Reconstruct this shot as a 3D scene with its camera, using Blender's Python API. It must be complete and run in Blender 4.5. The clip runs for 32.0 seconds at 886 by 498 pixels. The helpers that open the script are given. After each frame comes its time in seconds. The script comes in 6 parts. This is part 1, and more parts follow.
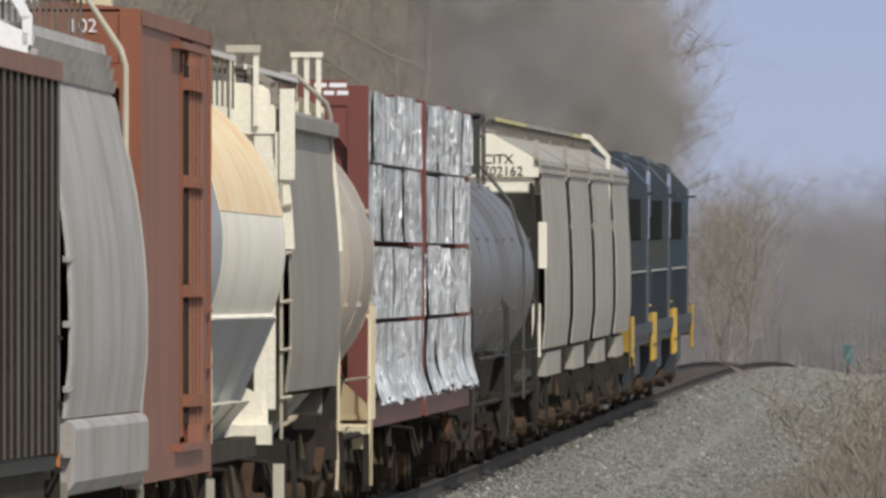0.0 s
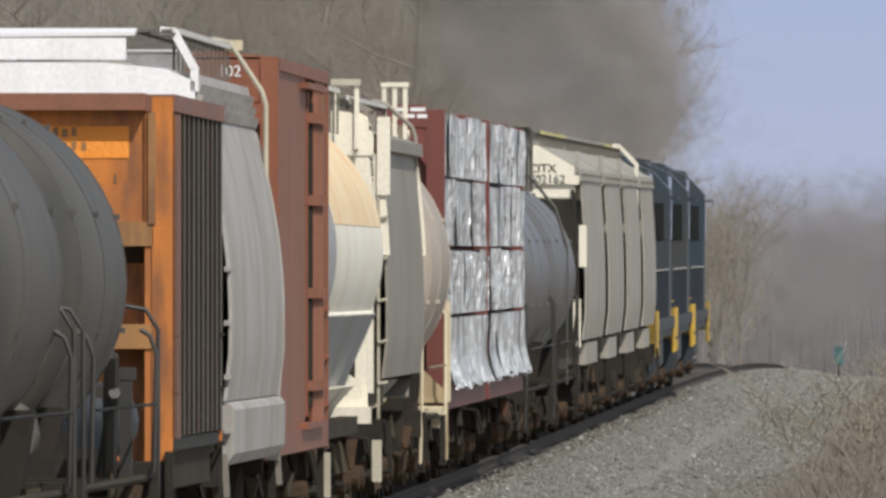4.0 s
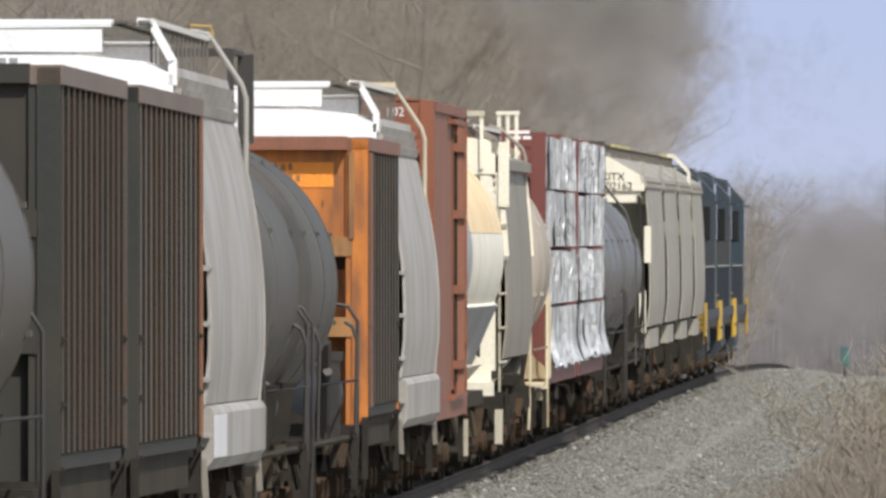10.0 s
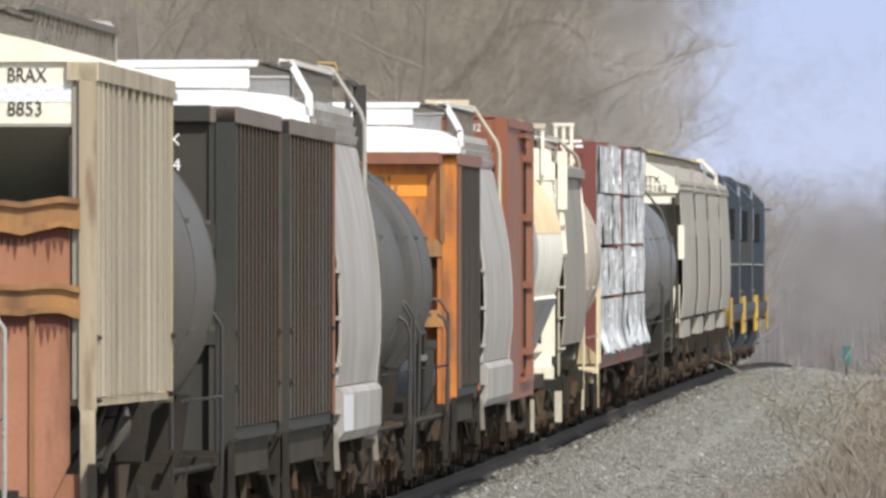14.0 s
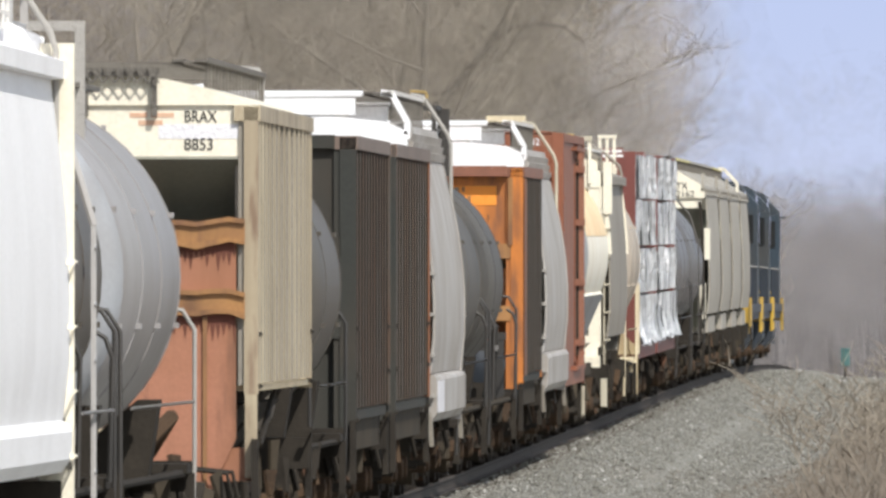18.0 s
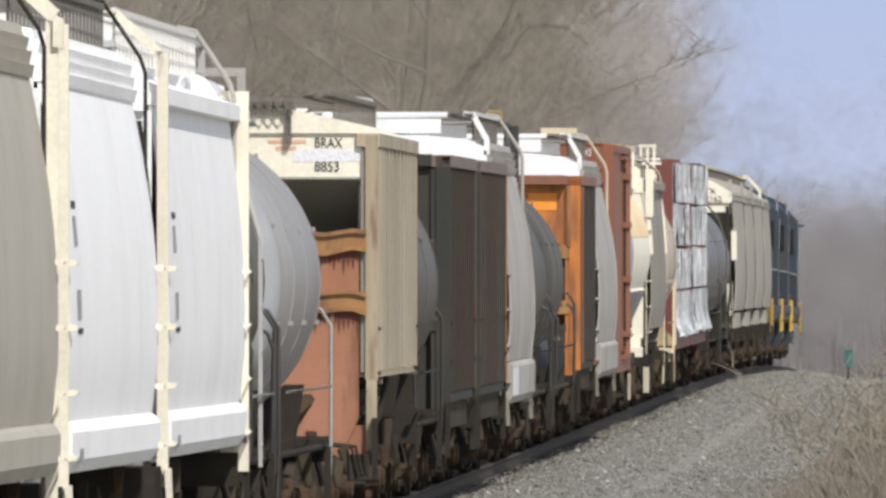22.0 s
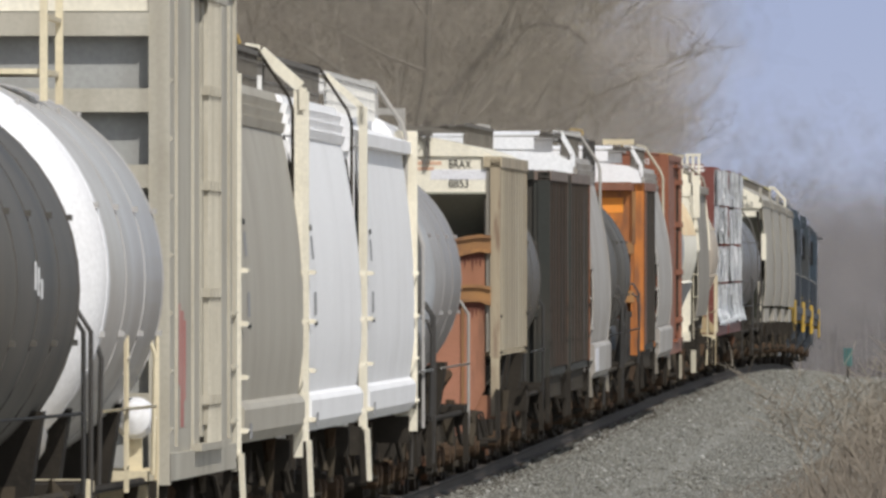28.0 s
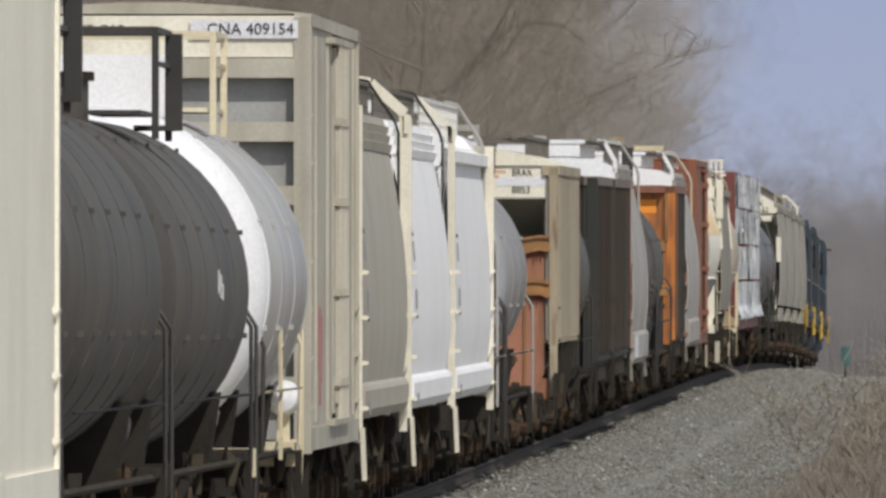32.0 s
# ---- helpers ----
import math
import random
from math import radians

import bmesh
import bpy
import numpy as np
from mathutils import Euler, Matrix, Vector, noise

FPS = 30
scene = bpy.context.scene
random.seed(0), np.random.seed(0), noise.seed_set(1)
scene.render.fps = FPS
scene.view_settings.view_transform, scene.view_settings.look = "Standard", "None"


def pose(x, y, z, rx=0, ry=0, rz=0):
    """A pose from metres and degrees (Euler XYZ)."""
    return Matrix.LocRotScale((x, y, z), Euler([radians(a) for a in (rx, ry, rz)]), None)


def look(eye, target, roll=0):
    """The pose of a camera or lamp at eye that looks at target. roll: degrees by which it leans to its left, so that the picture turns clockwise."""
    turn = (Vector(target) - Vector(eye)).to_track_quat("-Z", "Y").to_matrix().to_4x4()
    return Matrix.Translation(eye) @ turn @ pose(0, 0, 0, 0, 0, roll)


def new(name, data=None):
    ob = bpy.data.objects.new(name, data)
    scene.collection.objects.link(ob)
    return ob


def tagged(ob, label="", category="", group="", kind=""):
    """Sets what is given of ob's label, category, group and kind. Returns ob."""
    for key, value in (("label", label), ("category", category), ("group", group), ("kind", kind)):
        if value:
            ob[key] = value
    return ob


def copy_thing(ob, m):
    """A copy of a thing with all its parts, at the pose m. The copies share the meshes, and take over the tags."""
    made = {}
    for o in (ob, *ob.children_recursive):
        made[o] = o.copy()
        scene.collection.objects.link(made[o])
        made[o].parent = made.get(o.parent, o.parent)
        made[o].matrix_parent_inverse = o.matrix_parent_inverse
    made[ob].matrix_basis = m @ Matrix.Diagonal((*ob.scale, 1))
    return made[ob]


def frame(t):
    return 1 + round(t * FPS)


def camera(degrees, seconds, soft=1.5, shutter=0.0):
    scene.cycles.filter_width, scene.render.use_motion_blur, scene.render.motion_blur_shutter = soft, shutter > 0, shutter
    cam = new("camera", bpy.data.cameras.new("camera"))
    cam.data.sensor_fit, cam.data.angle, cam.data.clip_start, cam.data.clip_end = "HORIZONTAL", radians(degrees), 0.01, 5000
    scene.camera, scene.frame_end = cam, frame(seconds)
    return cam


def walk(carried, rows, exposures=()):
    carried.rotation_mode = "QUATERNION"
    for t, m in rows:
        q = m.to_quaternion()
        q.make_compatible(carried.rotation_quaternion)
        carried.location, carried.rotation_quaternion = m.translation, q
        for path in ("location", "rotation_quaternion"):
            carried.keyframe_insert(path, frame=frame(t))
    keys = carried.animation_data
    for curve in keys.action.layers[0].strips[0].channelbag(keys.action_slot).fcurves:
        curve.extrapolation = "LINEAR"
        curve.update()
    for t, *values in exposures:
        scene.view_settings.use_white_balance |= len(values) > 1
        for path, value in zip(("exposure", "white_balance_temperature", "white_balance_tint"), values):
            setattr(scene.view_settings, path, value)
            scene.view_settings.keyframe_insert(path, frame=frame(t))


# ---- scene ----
# A long lens on a tripod beside a straight single track; y runs along the track, away from the camera.
FOCAL = 44340.0                     # the lens, in picture widths of 1568
CAM_Z = 2.9                         # eye above the top of the rail
TRACK_X = -8.71                     # middle of the track
TRACK_YAW = 1.3915                  # degrees by which the camera looks left of the track's line
V0, ACC = 9.32, 0.0183              # speed and pull of the train
# seconds, sway to the left and upwards in 1568ths of the picture
SHAKE = [
    (0, 4.5, -3.0), (0.5, 8.5, -0.8), (1, -6.8, 1.6), (1.5, -10.0, 0.0), (2, -16.9, 1.6), (2.5, 0.0, -1.5),
    (4.5, -13.7, 0.0), (5, 0.0, 0.0), (5.5, 12.2, 1.6), (6, 11.5, -0.8), (6.5, 4.5, -1.5), (7, -13.7, -3.0),
    (7.5, -7.7, -0.8), (8, -10.8, 0.8), (8.5, -6.1, -1.5), (9, -13.7, -1.5), (9.5, 0.0, 0.0), (10, -0.8, 0.0),
    (10.5, -1.6, 0.0), (11, 2.4, -2.2), (11.5, 2.4, -3.0), (12, 0.8, -2.2), (12.5, 0.8, -2.2), (13, 3.1, -1.5),
    (13.5, -2.2, -3.0), (14, 2.4, -2.2), (14.5, 0.0, -4.6), (15, -2.2, -0.8), (15.5, 3.0, -4.6), (17.5, -9.2, -1.5),
    (18, 0.0, 1.6), (18.5, 4.5, -0.8), (19, -2.2, 0.0), (19.5, -13.8, 1.6), (20, -17.5, 2.4), (20.5, -8.3, 2.4),
    (21, -3.0, 2.4), (21.5, 0.8, 1.6), (22, 5.4, 3.9), (22.5, 2.4, 1.6), (23, -3.1, 0.8), (23.5, 3.9, 0.8),
    (24, 5.4, 1.6), (24.5, -0.8, 3.1), (25, 1.5, 0.8), (25.5, -3.0, 2.4), (27.5, 0.0, 1.6), (28, 4.5, 1.6),
    (28.5, -1.5, 0.0), (29, -2.2, 1.6), (29.5, 0.8, 0.0), (30, 7.0, 0.0), (30.5, 3.0, 0.8), (31, -1.6, 0.0),
    (31.5, 0.0, -0.8), (32, 0.0, 0.0),
]
SKY, SUN, SKY_GLOW = 0.125, 3.85, 1.17
EXPOSURES = [(0, -0.17), (8, 0.06), (15, 0.34), (20, 0.23), (22, 0.13), (24, 0.08), (25, 0.24), (26, 0.28), (27.5, -0.10), (28, -0.17), (30, -0.28), (32, -0.34)]
cam = camera(math.degrees(2 * math.atan(784 / FOCAL)), 32.0, 3.0)


def cam_pose(dx, dy):
    return pose(0, 0, CAM_Z, 90 + math.degrees((13 + dy) / FOCAL), 0, TRACK_YAW + math.degrees(dx / FOCAL))


walk(cam, [(t, cam_pose(dx, dy)) for t, dx, dy in SHAKE], EXPOSURES)


# ---- world and sun ----
SUN_EL, SUN_AZ = 47.0, 28.0         # height, and degrees to the right of straight behind the camera
world = bpy.data.worlds.new("world")
scene.world = world
world.use_nodes = True
wn = world.node_tree.nodes
sky = wn.new("ShaderNodeTexSky")
sky.sky_type, sky.sun_disc = "NISHITA", False
sky.sun_elevation, sky.sun_rotation = radians(SUN_EL), radians(180 - SUN_AZ)
sky.air_density, sky.dust_density, sky.ozone_density = 1.0, 1.0, 3.0
wn["Background"].inputs["Strength"].default_value = SKY
haze = wn.new("ShaderNodeHueSaturation")
haze.inputs["Saturation"].default_value = 0.45      # a milky spring sky
world.node_tree.links.new(sky.outputs[0], haze.inputs["Color"])
world.node_tree.links.new(haze.outputs[0], wn["Background"].inputs["Color"])
sun = new("sun", bpy.data.lights.new("sun", "SUN"))
sun.data.energy, sun.data.angle, sun.data.color = SUN, radians(0.6), (1.0, 0.96, 0.895)
a, e = radians(SUN_AZ), radians(SUN_EL)
sun.matrix_world = look((math.sin(a) * math.cos(e) * 50, -math.cos(a) * math.cos(e) * 50, math.sin(e) * 50), (0, 0, 0))


# ---- materials ----
def material(name):
    m = bpy.data.materials.new(name)
    m.use_nodes = True
    return m, m.node_tree.nodes, m.node_tree.links, m.node_tree.nodes["Principled BSDF"]


def noise_ramp(nodes, links, scale, lo, hi, stretch=(1, 1, 1), detail=5.0, offset=0.0, by_object=True):
    """A noise from 0 to 1 in object space, stretched, with a random shift for each object."""
    tc = nodes.new("ShaderNodeTexCoord")
    mp = nodes.new("ShaderNodeMapping")
    mp.inputs["Scale"].default_value = stretch
    links.new(tc.outputs["Object"], mp.inputs["Vector"])
    if by_object:
        info = nodes.new("ShaderNodeObjectInfo")
        mul = nodes.new("ShaderNodeMath")
        mul.operation = "MULTIPLY"
        mul.inputs[1].default_value = 37.0 + offset
        links.new(info.outputs["Random"], mul.inputs[0])
        links.new(mul.outputs[0], mp.inputs["Location"])
    no = nodes.new("ShaderNodeTexNoise")
    no.inputs["Scale"].default_value, no.inputs["Detail"].default_value = scale, detail
    links.new(mp.outputs[0], no.inputs["Vector"])
    ramp = nodes.new("ShaderNodeMapRange")
    ramp.inputs["From Min"].default_value, ramp.inputs["From Max"].default_value = lo, hi
    links.new(no.outputs["Fac"], ramp.inputs["Value"])
    return ramp.outputs["Result"]


def blend(nodes, links, fac, a, b):
    """A mix of two colours or colour sockets."""
    mx = nodes.new("ShaderNodeMix")
    mx.data_type = "RGBA"
    if isinstance(fac, float):
        mx.inputs["Factor"].default_value = fac
    else:
        links.new(fac, mx.inputs["Factor"])
    for key, c in ((6, a), (7, b)):
        if isinstance(c, tuple):
            mx.inputs[key].default_value = (*c, 1)
        else:
            links.new(c, mx.inputs[key])
    return mx.outputs[2]


def bump(nodes, links, bsdf, height, strength, distance):
    b = nodes.new("ShaderNodeBump")
    b.inputs["Strength"].default_value, b.inputs["Distance"].default_value = strength, distance
    links.new(height, b.inputs["Height"])
    links.new(b.outputs[0], bsdf.inputs["Normal"])


def paint(name, color, dirt=(0.10, 0.08, 0.06), amount=0.5, rough=0.55, streak=0.6, rust=0.0, courses=0.0, tint=None, sheen=0.5):
    """Weathered rail-car paint: dust in patches, long vertical streaks, a little rust.

    courses: how much the plates of a shell differ along its length; tint: a colour towards which single pieces lean."""
    m, n, l, b = material(name)
    patch = noise_ramp(n, l, 0.9, 0.45, 0.75, (1, 0.6, 1))
    runs = noise_ramp(n, l, 1.0, 0.50, 0.74, (3.5, 0.8, 0.14), 3.0, 11.0)
    broad = noise_ramp(n, l, 1.0, 0.48, 0.66, (1.2, 0.42, 0.10), 3.0, 31.0)
    fine = noise_ramp(n, l, 26.0, 0.3, 0.7, (1, 1, 1), 3.0)
    c = blend(n, l, fine, tuple(0.9 * x for x in color), tuple(min(1.0, 1.06 * x) for x in color))
    for fac, col, k in ((patch, dirt, amount), (broad, tuple(0.5 * (x + y) for x, y in zip(dirt, color)), streak * amount * 1.6), (runs, tuple(0.75 * x for x in dirt), streak * amount * 1.2)):
        mul = n.new("ShaderNodeMath")
        mul.operation = "MULTIPLY"
        mul.inputs[1].default_value = min(1.0, k)
        l.new(fac, mul.inputs[0])
        c = blend(n, l, mul.outputs[0], c, col)
    if courses:
        plates = noise_ramp(n, l, 1.0, 0.42, 0.6, (0.06, 0.55, 0.05), 1.5, 47.0)
        part_of = n.new("ShaderNodeMath")
        part_of.operation = "MULTIPLY"
        part_of.inputs[1].default_value = courses
        l.new(plates, part_of.inputs[0])
        c = blend(n, l, part_of.outputs[0], c, tuple(0.35 * x + 0.65 * y for x, y in zip(color, dirt)))
    if tint:
        info = n.new("ShaderNodeObjectInfo")
        lean = n.new("ShaderNodeMapRange")
        lean.inputs["From Min"].default_value, lean.inputs["From Max"].default_value = 0.35, 1.0
        l.new(info.outputs["Random"], lean.inputs["Value"])
        c = blend(n, l, lean.outputs["Result"], c, tint)
    if rust:
        spots = noise_ramp(n, l, 2.2, 0.6 - 0.12 * rust, 0.66, (2.5, 2.0, 0.5), 6.0, 23.0)
        half = n.new("ShaderNodeMath")
        half.operation = "MULTIPLY"
        half.inputs[1].default_value = 0.65
        l.new(spots, half.inputs[0])
        c = blend(n, l, half.outputs[0], c, (0.13, 0.06, 0.035))
    l.new(c, b.inputs["Base Color"])
    b.inputs["Roughness"].default_value, b.inputs["Specular IOR Level"].default_value = rough, sheen
    bump(n, l, b, noise_ramp(n, l, 5.0, 0.2, 0.8, (1, 1, 1), 4.0), 0.25, 0.01)
    return m


def plain(name, c1, c2, scale, rough=0.8, stretch=(1, 1, 1), bump_by=0.3, dist=0.02, metal=0.0, sheen=0.5):
    """A surface that varies between two colours at two scales."""
    m, n, l, b = material(name)
    f1 = noise_ramp(n, l, scale, 0.3, 0.7, stretch)
    f2 = noise_ramp(n, l, scale * 9, 0.3, 0.7, stretch, 3.0, 5.0)
    c = blend(n, l, f1, c1, c2)
    c = blend(n, l, f2, c, tuple(0.5 * (x + y) for x, y in zip(c1, c2)))
    l.new(c, b.inputs["Base Color"])
    b.inputs["Roughness"].default_value, b.inputs["Metallic"].default_value, b.inputs["Specular IOR Level"].default_value = rough, metal, sheen
    bump(n, l, b, f2, bump_by, dist)
    return m


GREY = paint("grey_hopper_paint", (0.42, 0.405, 0.385), (0.24, 0.195, 0.15), 0.7)
WHITE_NEW = paint("fresh_white_paint", (0.92, 0.92, 0.93), (0.60, 0.58, 0.58), 0.12, streak=0.9)
WHITE = paint("white_hopper_paint", (0.88, 0.88, 0.89), (0.55, 0.53, 0.52), 0.2)
TAN = paint("tan_hopper_paint", (0.43, 0.40, 0.335), (0.27, 0.225, 0.17), 0.4)
TAUPE = paint("taupe_hopper_paint", (0.27, 0.245, 0.205), (0.16, 0.14, 0.11), 0.5)
CREAM = paint("cream_paint", (0.70, 0.62, 0.44), (0.34, 0.26, 0.16), 0.4)
CREAM_PALE = paint("pale_cream_paint", (0.80, 0.75, 0.62), (0.5, 0.44, 0.32), 0.25)
CREAM_OLD = paint("old_cream_paint", (0.50, 0.46, 0.36), (0.25, 0.21, 0.15), 0.55)
TAN_GREY = paint("dusty_tan_hopper_paint", (0.37, 0.345, 0.295), (0.20, 0.17, 0.13), 0.5)
# Slate tone that carries the shade on the round hopper's head and underside.
SLATE_SHADE = paint("slate_shade_sheet", (0.33, 0.345, 0.36), (0.22, 0.205, 0.185), 0.5)
STAINED = paint("stained_cream_paint", (0.88, 0.72, 0.46), (0.80, 0.42, 0.12), 0.6, streak=0.5)
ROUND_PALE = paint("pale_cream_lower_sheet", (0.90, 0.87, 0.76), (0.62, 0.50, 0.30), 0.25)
# The recessed end wall's shade between the beams, given as a grey paint.
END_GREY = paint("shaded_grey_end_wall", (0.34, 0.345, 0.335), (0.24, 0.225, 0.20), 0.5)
PALE_YELLOW = paint("faded_yellow_walkway_edge", (0.66, 0.60, 0.24), (0.40, 0.34, 0.18), 0.5)
PINKISH = paint("pale_tan_tank_paint", (0.46, 0.40, 0.33), (0.30, 0.24, 0.18), 0.5)
RED = paint("boxcar_red_paint", (0.26, 0.088, 0.044), (0.16, 0.068, 0.04), 0.55, streak=0.8, rust=0.4)
OXIDE = paint("oxide_red_paint", (0.17, 0.045, 0.035), (0.09, 0.04, 0.03), 0.5)
ORANGE = paint("orange_paint", (0.56, 0.185, 0.03), (0.27, 0.10, 0.035), 0.85, streak=0.8, rust=0.85)
SALMON = paint("rusted_salmon_sheet", (0.355, 0.155, 0.092), (0.25, 0.108, 0.05), 0.85, streak=1.0, rust=0.6)
DARK = paint("dark_grey_coal_paint", (0.041, 0.043, 0.039), (0.065, 0.054, 0.043), 0.6, 0.7, sheen=0.15)
DARK_RUST = paint("dark_rusted_ribs", (0.095, 0.09, 0.08), (0.105, 0.062, 0.038), 0.75, 0.8, streak=0.9, rust=0.8, tint=(0.105, 0.064, 0.042), sheen=0.08)
CHORD = paint("brown_dusted_chord", (0.17, 0.125, 0.10), (0.10, 0.075, 0.06), 0.5)
RED_CHORD = paint("rusty_red_chord", (0.24, 0.095, 0.055), (0.12, 0.07, 0.05), 0.5)
POST_TAN = paint("dirty_tan_post", (0.46, 0.39, 0.27), (0.22, 0.165, 0.11), 0.7, streak=0.9, rust=0.4)
SILL_BROWN = paint("dusty_brown_sill", (0.06, 0.049, 0.035), (0.03, 0.026, 0.022), 0.6, 0.8, sheen=0.1)
TRUCK_DUST = paint("dusty_truck_castings", (0.08, 0.066, 0.05), (0.028, 0.025, 0.021), 0.7, 0.85, rust=0.15, tint=(0.03, 0.027, 0.024), sheen=0.05)
STEP_TAN = paint("tan_painted_step", (0.46, 0.37, 0.22), (0.22, 0.15, 0.09), 0.6)
BEAM_RUST = paint("orange_brown_beam", (0.35, 0.175, 0.06), (0.15, 0.075, 0.04), 0.9, streak=0.9, rust=0.9)
# Slope sheets toned olive-dark for the shade in the voids under end panels.
SLOPE_SHADE = paint("olive_shade_slope_sheet", (0.19, 0.19, 0.15), (0.13, 0.12, 0.095), 0.5)
# Sunlit copy of the boxcar's cream, for the upper end panel.
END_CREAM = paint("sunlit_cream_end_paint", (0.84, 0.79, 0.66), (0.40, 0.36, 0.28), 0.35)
RIB_CREAM = paint("pale_cream_ribs", (0.62, 0.535, 0.375), (0.32, 0.25, 0.155), 0.6, 0.7, tint=(0.40, 0.33, 0.225), sheen=0.2)
RIB_DARK = paint("dusty_dark_ribs", (0.155, 0.147, 0.132), (0.10, 0.08, 0.06), 0.7, 0.8, streak=0.9, rust=0.3, tint=(0.12, 0.082, 0.058), sheen=0.08)
RAIL_BLACK = paint("black_handrail_paint", (0.028, 0.026, 0.024), (0.07, 0.06, 0.05), 0.5)
GREY_TANK = paint("grey_tank_paint", (0.31, 0.30, 0.30), (0.21, 0.185, 0.165), 0.6, 0.45, courses=0.55)
BLACK = paint("black_tank_paint", (0.05, 0.049, 0.046), (0.125, 0.108, 0.085), 0.75, 0.58, courses=0.55)
SLATE = paint("slate_tank_paint", (0.10, 0.105, 0.115), (0.14, 0.12, 0.11), 0.6, 0.42, courses=0.55)
SILVER = paint("silver_tank_paint", (0.49, 0.485, 0.48), (0.30, 0.27, 0.24), 0.5, 0.38, courses=0.5)
BROWNTANK = paint("brown_grey_tank_paint", (0.075, 0.068, 0.058), (0.11, 0.09, 0.07), 0.5, 0.5, courses=0.4, sheen=0.3)
# White fittings; also the sunlight put into the silver tank's head and band.
WHITE_AND_LIT = paint("white_paint_and_lit_head", (0.82, 0.82, 0.84), (0.5, 0.48, 0.45), 0.15)
# Sunlight on the grey tank's rear head, given as a paler colour.
HEAD_LIT = paint("sunlit_blue_grey_head", (0.40, 0.425, 0.46), (0.25, 0.235, 0.22), 0.5)
BOXTAN = paint("cream_grey_boxcar_paint", (0.48, 0.45, 0.375), (0.27, 0.235, 0.175), 0.6)
BOXWHITE = paint("pale_boxcar_paint", (0.90, 0.86, 0.74), (0.55, 0.49, 0.38), 0.2)
BLUE = paint("locomotive_blue_paint", (0.027, 0.044, 0.062), (0.055, 0.05, 0.042), 0.7, 0.5)
YELLOW = paint("yellow_safety_paint", (0.52, 0.33, 0.04), (0.20, 0.15, 0.08), 0.8)
LOCO_DARK = paint("sooty_dark_blue", (0.02, 0.028, 0.04), (0.04, 0.04, 0.04), 0.4)
STEEL = plain("brown_dusty_steel", (0.020, 0.018, 0.016), (0.048, 0.041, 0.033), 2.5, 0.85, bump_by=0.12, sheen=0.1)
WHEEL = plain("dark_wheel_steel", (0.015, 0.013, 0.012), (0.05, 0.037, 0.027), 3.0, 0.75, sheen=0.2)
RAILMETAL = plain("rail_steel", (0.03, 0.024, 0.02), (0.06, 0.046, 0.036), 2.0, 0.75)
GRATE_LIGHT = plain("pale_grating", (0.58, 0.57, 0.54), (0.76, 0.74, 0.70), 4.0, 0.6)
GRATE = plain("galvanised_grating", (0.09, 0.08, 0.07), (0.19, 0.175, 0.15), 4.0, 0.6, metal=0.3)
RAIL_GREY = plain("grey_handrail_paint", (0.26, 0.25, 0.23), (0.4, 0.38, 0.35), 4.0, 0.6)
LETTER_DARK = plain("black_lettering", (0.03, 0.03, 0.03), (0.06, 0.06, 0.06), 9.0)
LETTER_WHITE = plain("white_lettering", (0.75, 0.75, 0.75), (0.85, 0.85, 0.85), 9.0)
DRIP = paint("dark_red_drip_stain", (0.15, 0.058, 0.042), (0.11, 0.05, 0.035), 0.6, 0.85, sheen=0.2)
LETTER_FADED = plain("washed_red_lettering", (0.62, 0.36, 0.24), (0.66, 0.46, 0.33), 9.0)
PATCH = plain("white_patch_paint", (0.66, 0.65, 0.68), (0.74, 0.74, 0.76), 3.0, 0.6)
ORANGE_PATCH = plain("fresh_orange_patch", (0.85, 0.30, 0.035), (0.78, 0.26, 0.03), 3.0, 0.6)
GLASS_DARK = plain("dark_window", (0.01, 0.012, 0.014), (0.02, 0.02, 0.02), 1.0, 0.15, bump_by=0.0)
RUST_EDGE = paint("orange_rust_edge", (0.23, 0.085, 0.03), (0.07, 0.04, 0.028), 1.0, streak=1.0)
FADED_RED = paint("faded_red_streak", (0.42, 0.13, 0.11), (0.5, 0.42, 0.36), 0.8)
STENCIL = plain("grey_stencil_block", (0.26, 0.26, 0.27), (0.36, 0.36, 0.37), 9.0)
TEAL = paint("teal_paint", (0.035, 0.15, 0.15), amount=0.3)
# Near-black standing for shade between ribs and on the roofed hopper's chutes.
GAP_SHADE = plain("gap_and_chute_shade", (0.020, 0.018, 0.016), (0.042, 0.036, 0.03), 4.0, 0.9, sheen=0.1)
BARK = plain("grey_bark", (0.19, 0.165, 0.135), (0.26, 0.23, 0.19), 1.5, 0.9)
# Darker bark than the other trees have, for the leaning one.
BARK_DARK = plain("dark_limb_bark", (0.055, 0.047, 0.04), (0.10, 0.085, 0.07), 1.5, 0.9)
TWIG = plain("bare_twigs", (0.205, 0.178, 0.14), (0.28, 0.243, 0.195), 0.35, 0.9, bump_by=0.0)
TWIG_FAR = plain("far_bare_twigs", (0.14, 0.126, 0.122), (0.225, 0.205, 0.2), 0.15, 0.9, bump_by=0.0)
STRAW = plain("dry_grass", (0.15, 0.126, 0.10), (0.235, 0.20, 0.16), 0.5, 0.9, bump_by=0.0)
RUSTY = plain("rust", (0.03, 0.023, 0.018), (0.10, 0.063, 0.038), 3.0, 0.9, sheen=0.1)
TIE = plain("creosoted_ties", (0.045, 0.035, 0.028), (0.09, 0.07, 0.05), 3.0, 0.85)


